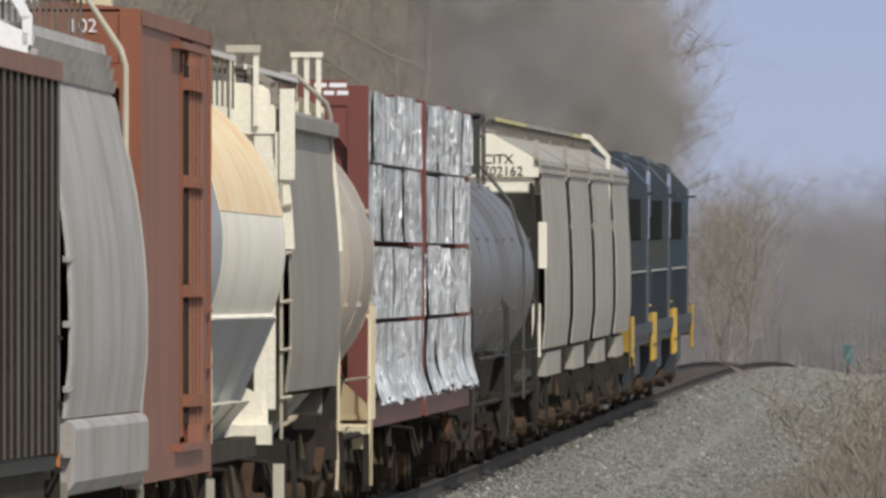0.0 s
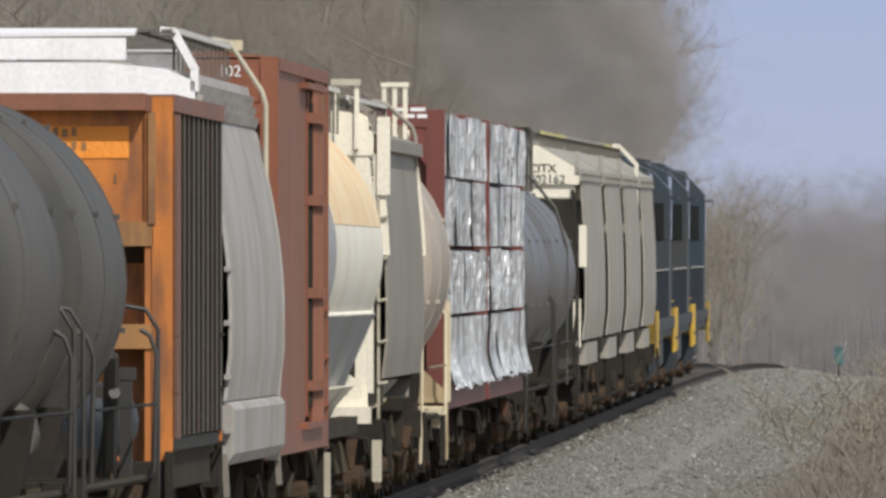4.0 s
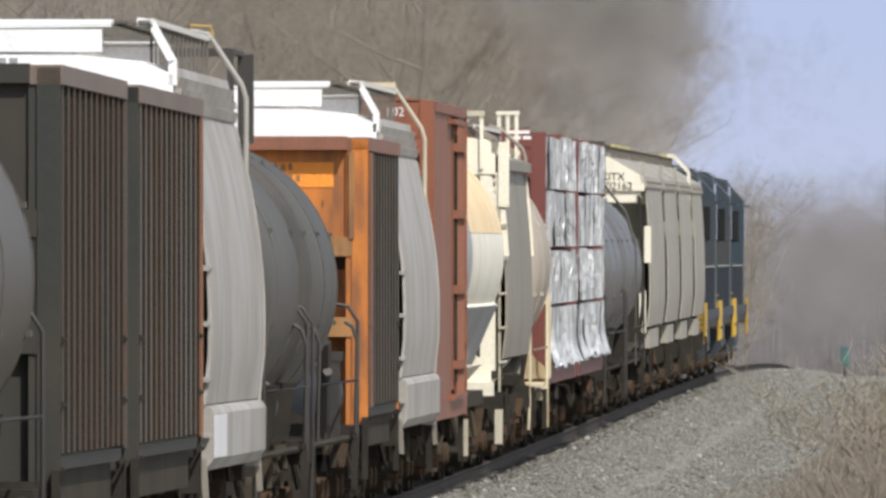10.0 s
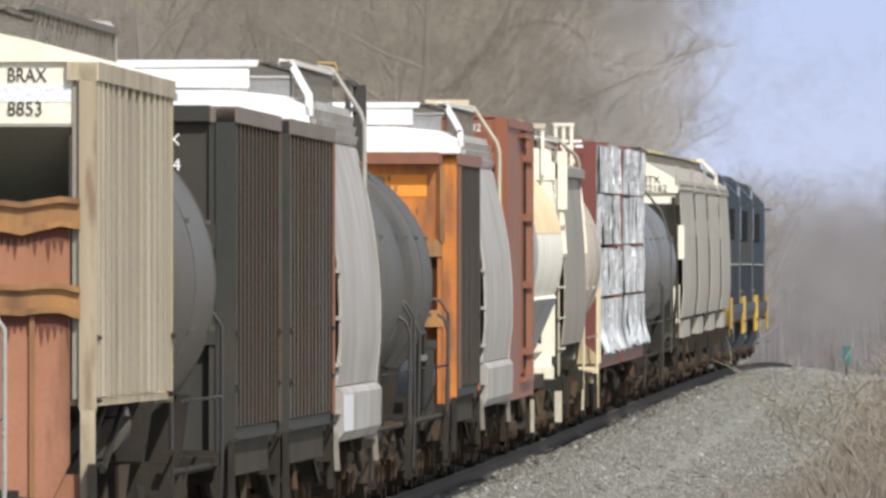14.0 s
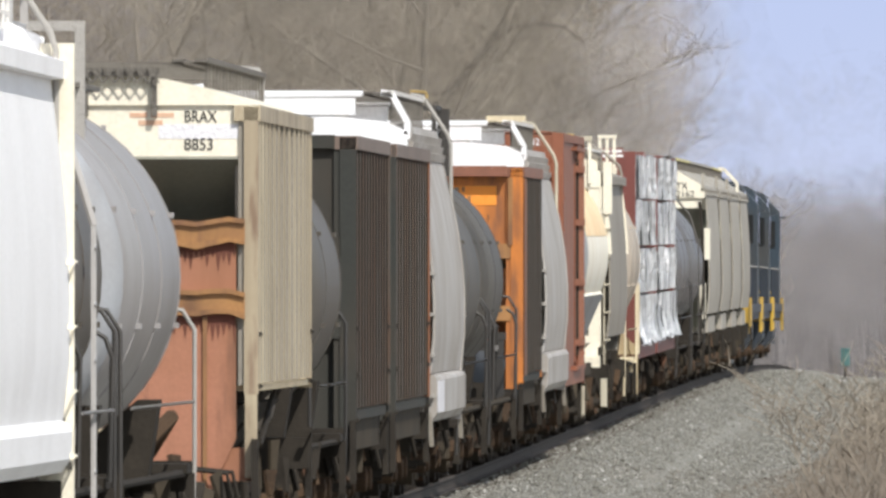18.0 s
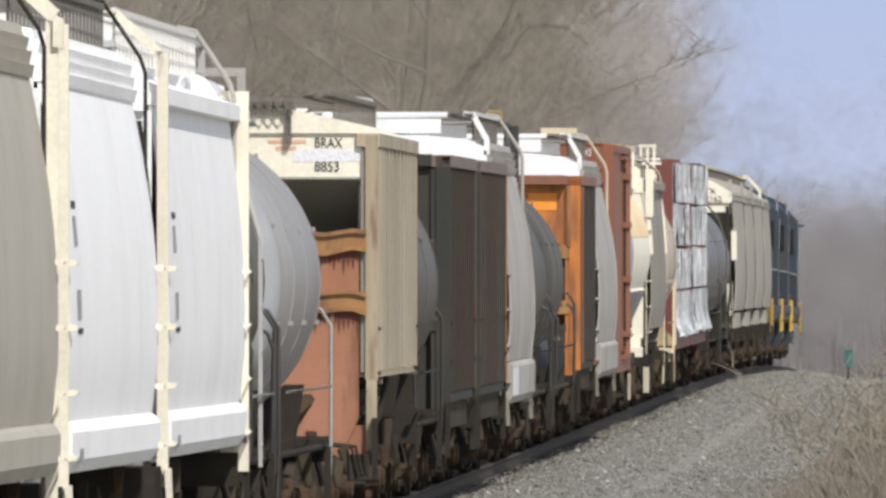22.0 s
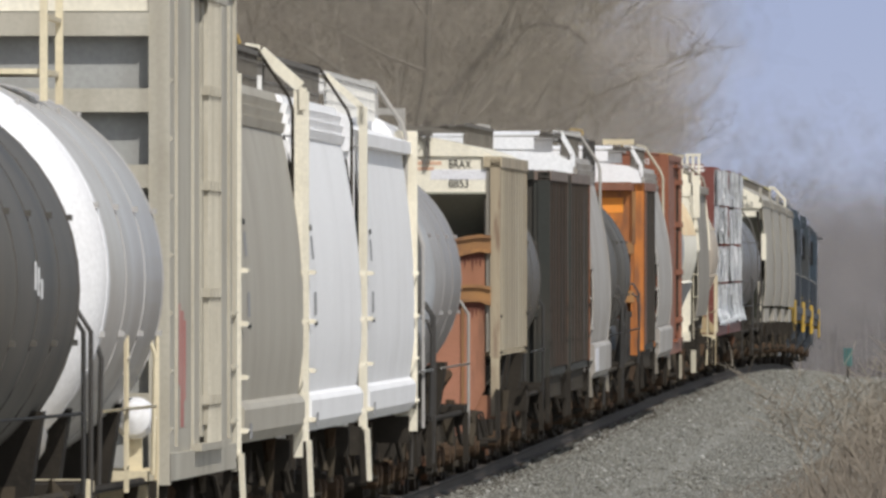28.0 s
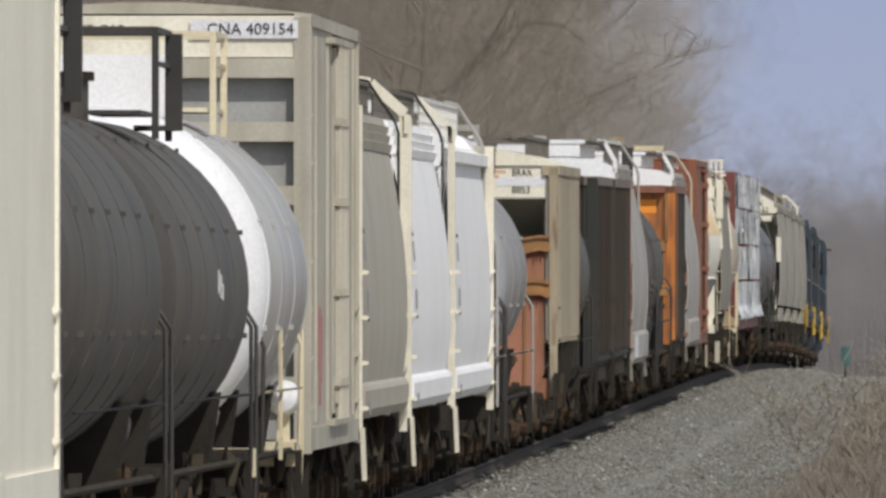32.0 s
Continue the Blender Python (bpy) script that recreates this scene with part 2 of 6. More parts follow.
def wrap_material():
    """Crinkled silver lumber wrap with sharp glints; light and shade of long upright wrinkles put in its colour."""
    m, n, l, b = material("silver_lumber_wrap")
    fold_light = noise_ramp(n, l, 1.0, 0.40, 0.62, (1.2, 1.5, 0.35), 3.0)
    crease_shade = noise_ramp(n, l, 1.0, 0.54, 0.60, (2.0, 4.0, 0.5), 5.0, 9.0)
    fine = noise_ramp(n, l, 7.0, 0.25, 0.75, (1, 1.6, 0.6), 4.0)
    c = blend(n, l, fold_light, (0.52, 0.535, 0.54), (0.95, 0.96, 0.98))
    c = blend(n, l, crease_shade, c, (0.42, 0.43, 0.435))
    l.new(c, b.inputs["Base Color"])
    b.inputs["Metallic"].default_value, b.inputs["Roughness"].default_value = 0.3, 0.24
    bump(n, l, b, fine, 1.0, 0.16)
    return m


WRAP = wrap_material()


def ground_material():
    """Dusty gravel by the track, dry grass and leaf litter beyond it."""
    m, n, l, b = material("gravel_and_litter")
    small = noise_ramp(n, l, 6.0, 0.34, 0.66, (1, 0.4, 1), 8.0, by_object=False)
    big = noise_ramp(n, l, 0.7, 0.36, 0.66, (1, 0.4, 1), 6.0, by_object=False)
    gravel = blend(n, l, small, (0.16, 0.16, 0.142), (0.272, 0.268, 0.242))
    gravel = blend(n, l, big, gravel, (0.188, 0.186, 0.165))
    litter = blend(n, l, small, (0.14, 0.12, 0.097), (0.255, 0.218, 0.176))
    tc = n.new("ShaderNodeTexCoord")
    xyz = n.new("ShaderNodeSeparateXYZ")
    l.new(tc.outputs["Object"], xyz.inputs[0])
    dist = n.new("ShaderNodeMath")
    dist.operation = "ADD"
    dist.inputs[1].default_value = -TRACK_X - 1.0
    l.new(xyz.outputs["X"], dist.inputs[0])
    ab = n.new("ShaderNodeMath")
    ab.operation = "ABSOLUTE"
    l.new(dist.outputs[0], ab.inputs[0])
    edge = n.new("ShaderNodeMath")
    edge.operation = "MULTIPLY_ADD"
    edge.inputs[1].default_value = 1.6
    l.new(big, edge.inputs[0])
    l.new(ab.outputs[0], edge.inputs[2])
    ramp = n.new("ShaderNodeMapRange")
    ramp.inputs["From Min"].default_value, ramp.inputs["From Max"].default_value = 4.4, 5.3
    l.new(edge.outputs[0], ramp.inputs["Value"])
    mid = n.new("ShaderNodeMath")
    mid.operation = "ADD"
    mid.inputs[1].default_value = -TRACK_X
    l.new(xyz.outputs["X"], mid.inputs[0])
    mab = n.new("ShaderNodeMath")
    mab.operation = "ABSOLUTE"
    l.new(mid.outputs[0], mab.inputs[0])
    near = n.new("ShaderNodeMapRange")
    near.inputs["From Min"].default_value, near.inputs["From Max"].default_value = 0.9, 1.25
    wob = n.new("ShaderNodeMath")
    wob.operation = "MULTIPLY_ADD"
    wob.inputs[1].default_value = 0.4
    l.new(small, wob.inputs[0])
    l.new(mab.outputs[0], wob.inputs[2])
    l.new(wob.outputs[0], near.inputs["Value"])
    # Blackened ballast by the rails, with the train's shade mixed into its colour.
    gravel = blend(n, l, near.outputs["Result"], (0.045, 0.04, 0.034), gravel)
    l.new(blend(n, l, ramp.outputs["Result"], gravel, litter), b.inputs["Base Color"])
    b.inputs["Roughness"].default_value = 0.95
    bump(n, l, b, small, 0.6, 0.05)
    return m


GROUND = ground_material()


def stone_material():
    """Crushed stone, each one of its own shade, a few of them pale."""
    m, n, l, b = material("ballast_stone")
    geo = n.new("ShaderNodeNewGeometry")
    ramp = n.new("ShaderNodeValToRGB")
    ramp.color_ramp.elements[0].color = (0.13, 0.127, 0.11, 1)
    ramp.color_ramp.elements[1].position = 0.86
    ramp.color_ramp.elements[1].color = (0.255, 0.248, 0.218, 1)
    pale = ramp.color_ramp.elements.new(0.985)
    pale.color = (0.46, 0.455, 0.43, 1)
    l.new(geo.outputs["Random Per Island"], ramp.inputs["Fac"])
    l.new(ramp.outputs["Color"], b.inputs["Base Color"])
    b.inputs["Roughness"].default_value = 0.9
    return m


STONE = stone_material()


def sky_material():
    """A plain pale blue sky that glows, a little paler low down."""
    mt, n, l, b = material("pale_blue_sky")
    tc = n.new("ShaderNodeTexCoord")
    xyz = n.new("ShaderNodeSeparateXYZ")
    l.new(tc.outputs["Object"], xyz.inputs[0])
    ramp = n.new("ShaderNodeMapRange")
    ramp.inputs["From Min"].default_value, ramp.inputs["From Max"].default_value = 0.0, 60.0
    l.new(xyz.outputs["Z"], ramp.inputs["Value"])
    em = n.new("ShaderNodeEmission")
    l.new(blend(n, l, ramp.outputs["Result"], (0.42, 0.46, 0.60), (0.36, 0.425, 0.62)), em.inputs["Color"])
    cloud = noise_ramp(n, l, 0.02, 0.45, 0.75, (1, 1, 1.6), 3.0, by_object=False)
    veil = n.new("ShaderNodeMath")
    veil.operation = "MULTIPLY"
    veil.inputs[1].default_value = 0.03
    l.new(cloud, veil.inputs[0])
    l.new(blend(n, l, veil.outputs[0], em.inputs["Color"].links[0].from_socket, (0.52, 0.54, 0.62)), em.inputs["Color"])
    em.inputs["Strength"].default_value = SKY_GLOW
    l.new(em.outputs[0], n["Material Output"].inputs["Surface"])
    return mt


# ---- mesh helpers ----
class Geo:
    """Vertices and faces of one mesh."""

    def __init__(self):
        self.v, self.f = [], []

    def add(self, verts, faces):
        k = len(self.v)
        self.v += verts
        self.f += [tuple(i + k for i in f) for f in faces]
        return self

    def box(self, x0, x1, y0, y1, z0, z1):
        v = [(x, y, z) for z in (z0, z1) for y in (y0, y1) for x in (x0, x1)]
        return self.add(v, [(0, 2, 3, 1), (4, 5, 7, 6), (0, 1, 5, 4), (2, 6, 7, 3), (0, 4, 6, 2), (1, 3, 7, 5)])

    def slab(self, a, b, c, d, t):
        """A plate with the four corners given, of thickness t along its normal."""
        pts = [Vector(p) for p in (a, b, c, d)]
        nrm = (pts[1] - pts[0]).cross(pts[3] - pts[0]).normalized() * t
        v = [tuple(p) for p in pts] + [tuple(p + nrm) for p in pts]
        return self.add(v, [(3, 2, 1, 0), (4, 5, 6, 7), (0, 1, 5, 4), (1, 2, 6, 5), (2, 3, 7, 6), (3, 0, 4, 7)])

    def tube(self, pts, r, n=6):
        pts = [Vector(p) for p in pts]
        rings = []
        for i, p in enumerate(pts):
            d = (pts[min(i + 1, len(pts) - 1)] - pts[max(i - 1, 0)]).normalized()
            s = d.cross(Vector((0, 0, 1)) if abs(d.z) < 0.9 else Vector((1, 0, 0))).normalized()
            u = s.cross(d)
            rr = r[i] if isinstance(r, (list, tuple)) else r
            rings.append([tuple(p + (s * math.cos(2 * math.pi * k / n) + u * math.sin(2 * math.pi * k / n)) * rr) for k in range(n)])
        v = [q for ring in rings for q in ring]
        f = [(i * n + k, i * n + (k + 1) % n, (i + 1) * n + (k + 1) % n, (i + 1) * n + k) for i in range(len(pts) - 1) for k in range(n)]
        f += [tuple(range(n))[::-1], tuple(range((len(pts) - 1) * n, len(pts) * n))]
        return self.add(v, f)

    def prism(self, prof, y0, y1):
        """An outline of (x, z), counter-clockwise seen from the back of the train, drawn out from y0 to y1."""
        n = len(prof)
        v = [(x, y0, z) for x, z in prof] + [(x, y1, z) for x, z in prof]
        f = [(i, (i + 1) % n, (i + 1) % n + n, i + n) for i in range(n)]
        return self.add(v, f + [tuple(range(n))[::-1], tuple(range(n, 2 * n))])

    def lathe(self, prof, zc, n=40, xc=0.0):
        """Rings of (y, radius) about the line along y at height zc."""
        v, f = [], []
        for y, r in prof:
            v += [(xc + r * math.cos(2 * math.pi * k / n), y, zc + r * math.sin(2 * math.pi * k / n)) for k in range(n)]
        for i in range(len(prof) - 1):
            f += [(i * n + k, (i + 1) * n + k, (i + 1) * n + (k + 1) % n, i * n + (k + 1) % n) for k in range(n)]
        f += [tuple(range(n)), tuple(range((len(prof) - 1) * n, len(prof) * n))[::-1]]
        return self.add(v, f)

    def mesh(self, name, mat, smooth=False):
        me = bpy.data.meshes.new(name)
        me.from_pydata(self.v, [], self.f)
        me.materials.append(mat)
        if smooth:
            me.shade_smooth()
            me.set_sharp_from_angle(angle=radians(35))
        me.update()
        return me


def part(name, geo, mat, parent, label="", at=None, smooth=False):
    """One mesh object under a thing or a part; geo may be a ready mesh."""
    me = geo.mesh(name, mat, smooth) if isinstance(geo, Geo) else geo
    ob = new(name, me)
    ob.parent = parent
    if at is not None:
        ob.location = at
    if label:
        ob["label"] = label
    return ob


def mirrored(pts):
    """A closed outline from its right half, listed from the bottom up."""
    return pts + [(-x, z) for x, z in reversed(pts)]


def letters(text, size, mat, parent, x, y, z, label="", width=1.0):
    """Lettering on a face that looks to the back of the train."""
    cu = bpy.data.curves.new("lettering", "FONT")
    cu.body, cu.size, cu.extrude = text, size, 0.004
    cu.materials.append(mat)
    ob = new("lettering", cu)
    ob.parent = parent
    ob.matrix_local = pose(x, y, z, 90, 0, 0)
    ob.scale = (width, 1, 1)
    if label:
        ob["label"] = label
    return ob


# ---- the running gear that all cars share ----
def wheel_mesh():
    g = Geo()
    g.lathe([(-0.07, 0.08), (-0.07, 0.42), (-0.05, 0.46), (0.05, 0.455), (0.06, 0.40), (0.02, 0.36), (0.02, 0.14), (0.08, 0.13), (0.08, 0.02)], 0.46, 20)
    g.v = [(y, x, z) for x, y, z in g.v]
    g.f = [tuple(reversed(f)) for f in g.f]
    return g.mesh("wheel", WHEEL, True)


def side_frame_mesh(span):
    g = Geo()
    prof = [(-span / 2 - 0.28, 0.36), (-span / 2 - 0.28, 0.66), (-span / 2 + 0.25, 0.72), (-0.45, 0.80), (0.45, 0.80), (span / 2 - 0.25, 0.72),
            (span / 2 + 0.28, 0.66), (span / 2 + 0.28, 0.36), (span / 2 - 0.2, 0.36), (0.42, 0.18), (-0.42, 0.18), (-span / 2 + 0.2, 0.36)]
    g.prism(prof, -0.09, 0.09)
    g.v = [(y, x, z) for x, y, z in g.v]
    g.f = [tuple(reversed(f)) for f in g.f]
    for yy in (-span / 2, span / 2):
        g.box(-0.14, 0.14, yy - 0.16, yy + 0.16, 0.36, 0.62)
    for k in (-0.22, 0.0, 0.22):
        g.tube([(0.06, k, 0.24), (0.06, k, 0.56)], 0.085, 8)
    return g.mesh("side_frame", TRUCK_DUST)


WHEEL_ME = wheel_mesh()
FRAME_ME, FRAME3_ME = side_frame_mesh(1.78), side_frame_mesh(3.6)
AXLE_ME = Geo().tube([(-0.8, 0, 0.46), (0.8, 0, 0.46)], 0.09, 8).mesh("axle", STEEL)
BOLSTER_ME = Geo().box(-1.05, 1.05, -0.2, 0.2, 0.45, 0.82).mesh("truck", STEEL)
CAP_ME = Geo().tube([(-0.09, 0, 0), (0.07, 0, 0), (0.09, 0, 0)], [0.14, 0.14, 0.08], 10).mesh("bearing_cap", RUSTY)
SHOE_ME = Geo().prism([(-0.09, 0.28), (0.09, 0.28), (0.11, 0.66), (-0.07, 0.66)], -0.05, 0.05).box(-0.03, 0.03, -0.03, 0.03, 0.66, 0.9).mesh("brake_shoe", STEEL)
SPRING_ME = Geo().tube([(0, -0.16, 0.26), (0, -0.16, 0.6)], 0.07, 8).tube([(0, 0.16, 0.26), (0, 0.16, 0.6)], 0.07, 8).mesh("spring_nest", TRUCK_DUST)
COUPLER_ME = Geo().box(-0.12, 0.12, -0.45, 0.45, 0.74, 0.98).box(-0.2, 0.2, 0.25, 0.6, 0.68, 1.04).tube([(0.3, 0.1, 0.9), (0.34, 0.35, 0.5), (0.3, 0.6, 0.35)], 0.03).mesh("coupler", STEEL)


def truck(car, y, axles=(-0.89, 0.89), frame_me=None):
    tr = part("truck", BOLSTER_ME, STEEL, car, at=(0, y, 0))
    for sx in (-1, 1):
        part("side_frame", frame_me or FRAME_ME, TRUCK_DUST, tr, at=(sx * 0.98, 0, 0))
    for ay in axles:
        part("axle", AXLE_ME, STEEL, tr, at=(0, ay, 0))
        for sx in (-1, 1):
            w = part("wheel", WHEEL_ME, WHEEL, tr, at=(sx * 0.75, ay, 0))
            if sx < 0:
                w.rotation_euler = (0, 0, math.pi)
            part("bearing_cap", CAP_ME, RUSTY, tr, at=(sx * 1.16, ay, 0.46))
        part("brake_shoe", SHOE_ME, STEEL, tr, at=(0.75, ay - 0.55, 0))
    part("spring_nest", SPRING_ME, TRUCK_DUST, tr, at=(1.06, 0, 0))
    return tr


TRAIN = []                          # each car with the place of its middle at the start


def rail_car(name, rear, front, label, category):
    """The empty of a car whose body reaches from rear to front, in metres along the train."""
    car = tagged(new(name), label, category, "the train's cars" if category != "locomotive" else "the train's locomotives")
    TRAIN.append((car, (rear + front) / 2))
    return car, front - rear


def running_gear(car, L, sill=0.95, inset=1.9):
    part("center_sill", Geo().box(-0.33, 0.33, -L / 2 + 0.1, L / 2 - 0.1, 0.78, sill + 0.12), STEEL, car)
    for s in (-1, 1):
        truck(car, s * (L / 2 - inset))
        c = part("coupler", COUPLER_ME, STEEL, car, at=(0, s * (L / 2 + 0.15), 0))
        if s < 0:
            c.rotation_euler = (0, 0, math.pi)
        y = s * (L / 2 + 0.1)
        part("uncoupling_lever", Geo().tube([(0.15, y, 0.98), (0.9, y, 0.95), (1.35, y, 0.9), (1.42, y, 0.6)], 0.022), STEEL, car)
        part("brake_beam", Geo().box(-0.95, 0.95, s * (L / 2 - inset - 1.35) - 0.06, s * (L / 2 - inset - 1.35) + 0.06, 0.3, 0.42), STEEL, car)
        part("brake_rod", Geo().tube([(0.5, s * (L / 2 - inset - 1.2), 0.55), (0.45, s * 1.0, 0.7)], 0.03), STEEL, car)
    rng = random.Random(int(L * 100))
    for k in range(6):
        y, z, w = rng.uniform(-L / 2 + 0.6, L / 2 - 0.6), rng.uniform(0.5, 0.85), rng.uniform(0.02, 0.055)
        x = rng.uniform(1.2, 1.42)
        g = Geo().slab((x, y, z), (x + w, y + 0.05, z), (x + w + rng.uniform(-0.1, 0.05), y + 0.1, z + rng.uniform(0.2, 0.35)), (x + rng.uniform(-0.1, 0.0), y + 0.1, z + rng.uniform(0.2, 0.35)), 0.04)
        part("hanger_bracket", g, (STEEL, SILL_BROWN, RUSTY, TRUCK_DUST)[k % 4], car)
    for s in (-1, 1):
        y = s * (L / 2 + 0.12)
        part("air_hose", Geo().tube([(0.35, y, 0.85), (0.42, y + s * 0.1, 0.6), (0.5, y + s * 0.25, 0.42), (0.4, y + s * 0.4, 0.5)], 0.028), LETTER_DARK, car)
    part("brake_cylinder", Geo().tube([(0.75, 0.4, 0.78), (0.75, 1.2, 0.78)], 0.17, 10), STEEL, car)
    part("brake_valve", Geo().box(0.8, 1.2, -1.4, -1.0, 0.62, 0.95), STEEL, car)


def ladder(parent, x, y, z0, z1, width, mat, name="ladder", step=0.42):
    """A ladder on a car's side: its stiles, and each rung as a part of it."""
    lad = None
    for s in (-0.5, 0.5):
        ob = part(name if lad is None else "stile", Geo().box(x - 0.012, x + 0.012, y + s * width - 0.02, y + s * width + 0.02, z0, z1), mat, lad or parent)
        lad = lad or ob
    z = z0 + 0.2
    while z < z1:
        part("rung", Geo().tube([(x, y - width / 2, z), (x, y + width / 2, z)], 0.018), mat, lad)
        z += step
    return lad


def end_rungs(car, x, y, z0, z1, mat):
    """Grab irons that stand off a corner post, one after the other."""
    z = z0
    while z < z1:
        g = Geo().tube([(x - 0.02, y - 0.2, z), (x + 0.025, y - 0.2, z), (x + 0.025, y + 0.2, z), (x - 0.02, y + 0.2, z)], 0.014)
        g.box(x - 0.03, x + 0.03, y - 0.24, y - 0.16, z - 0.022, z + 0.022)
        part("grab_iron", g, mat, car)
        z += 0.47


def hopper_end(car, s, L, half, ztop, zpanel, mat, slope_mat, post_mat, foot=1.1, sill_mat=None, post_w=0.17):
    """End of a hopper: upper panel, slope sheet running under the load, corner posts, end sill."""
    y = s * L / 2
    i = s * 0.06
    part("end_panel", Geo().box(-half + 0.1, half - 0.1, min(y - i, y - 2 * i), max(y - i, y - 2 * i), zpanel, ztop), mat, car)
    sl = Geo()
    a, b = (-half + 0.1, y - i, zpanel + 0.02), (half - 0.1, y - i, zpanel + 0.02)
    c, d = (half - 0.1, y - s * 2.6, foot + 0.2), (-half + 0.1, y - s * 2.6, foot + 0.2)
    sl.slab(*((a, b, c, d) if s > 0 else (b, a, d, c)), 0.03)
    part("slope_sheet", sl, slope_mat, car)
    for sx in (-1, 1) if post_mat else ():
        x0, x1 = sorted((sx * half, sx * (half - post_w)))
        part("corner_post", Geo().box(x0, x1, min(y, y - s * 0.12), max(y, y - s * 0.12), foot, ztop - 0.02), post_mat, car)
    yo = y - s * 0.1 if sill_mat else y + s * 0.05
    part("end_sill", Geo().box(-half + 0.02, half - 0.02, min(yo, y - s * 0.3), max(yo, y - s * 0.3), 0.82, 1.12), sill_mat or STEEL, car)


def running_board(car, L, ztop, zroof, mat=None, n=11, half=0.57, edge=None, rows=0):
    """Raised roof walkway on brackets, with the bars of its edge."""
    mat = mat or GRATE
    deck = Geo()
    for x in (-half + 0.02, -half + 0.22, half - 0.22, half - 0.02):
        deck.box(x - 0.05, x + 0.05, -L / 2 - 0.1, L / 2 + 0.1, ztop - 0.03, ztop - 0.005)
    deck = part("running_board", deck, mat, car)
    for x in (-half - 0.04, half + 0.04):
        part("edge_strip", Geo().box(x - 0.014, x + 0.014, -L / 2 - 0.1, L / 2 + 0.1, ztop - 0.035, ztop + 0.012), edge or mat, deck)
    for k in range(rows):
        z = zroof + (ztop - zroof) * (k + 0.6) / (rows + 0.2)
        for x in (-half + 0.03, half + 0.03):
            part("fence_wire", Geo().box(x - 0.008, x + 0.008, -L / 2, L / 2, z - 0.01, z + 0.01), mat, deck)
    for k in range(n):
        y = -L / 2 + 0.2 + (L - 0.4) * k / (n - 1)
        g = Geo().box(-half, half, y - 0.03, y + 0.03, ztop - 0.05, ztop - 0.03)
        for x in (-half + 0.03, half + 0.03):
            g.box(x - 0.011, x + 0.011, y - 0.04, y + 0.04, zroof - 0.05, ztop - 0.03)
        part("board_bracket", g, mat, car)


def hatches(car, L, z, n, mat):
    for k in range(n):
        y = -L / 2 + L * (k + 0.5) / n
        g = Geo().box(-0.24, 0.24, y - L / n * 0.36, y + L / n * 0.36, z - 0.06, z + 0.06).box(-0.28, 0.28, y - 0.05, y + 0.05, z + 0.06, z + 0.10)
        part("roof_hatch", g, mat, car)


# ---- the kinds of cars ----
def barrel(z, wide=1.58, narrow=1.37, z0=1.55, z1=4.03):
    """Half width of a bulging hopper side at height z."""
    u = (z - z0) / (z1 - z0)
    return narrow + (wide - narrow) * (1 - max(0.0, u - 0.30) ** 1.9 / 0.70 ** 1.9) - 0.05 * max(0.0, 0.18 - u) / 0.18


def strip_post(car, s, h, narrow, mat, z0=0.95, z1=4.0, width=0.13, inset=-0.035, name="corner_post", wide=1.58):
    """Corner strips that follow the bulge of the side, at both sides of one end."""
    zs = [z0 + (z1 - z0) * k / 12 for k in range(13)]
    out = [(barrel(max(z, 1.56), wide, narrow) - inset, z) for z in zs]
    prof = out + [(x - width, z) for x, z in reversed(out)]
    for sx in (1, -1):
        p = prof if sx > 0 else [(-x, z) for x, z in reversed(prof)]
        y0, y1 = sorted((s * (h - 0.02), s * (h - 0.14)))
        part(name, Geo().prism(p, y0, y1), mat, car)


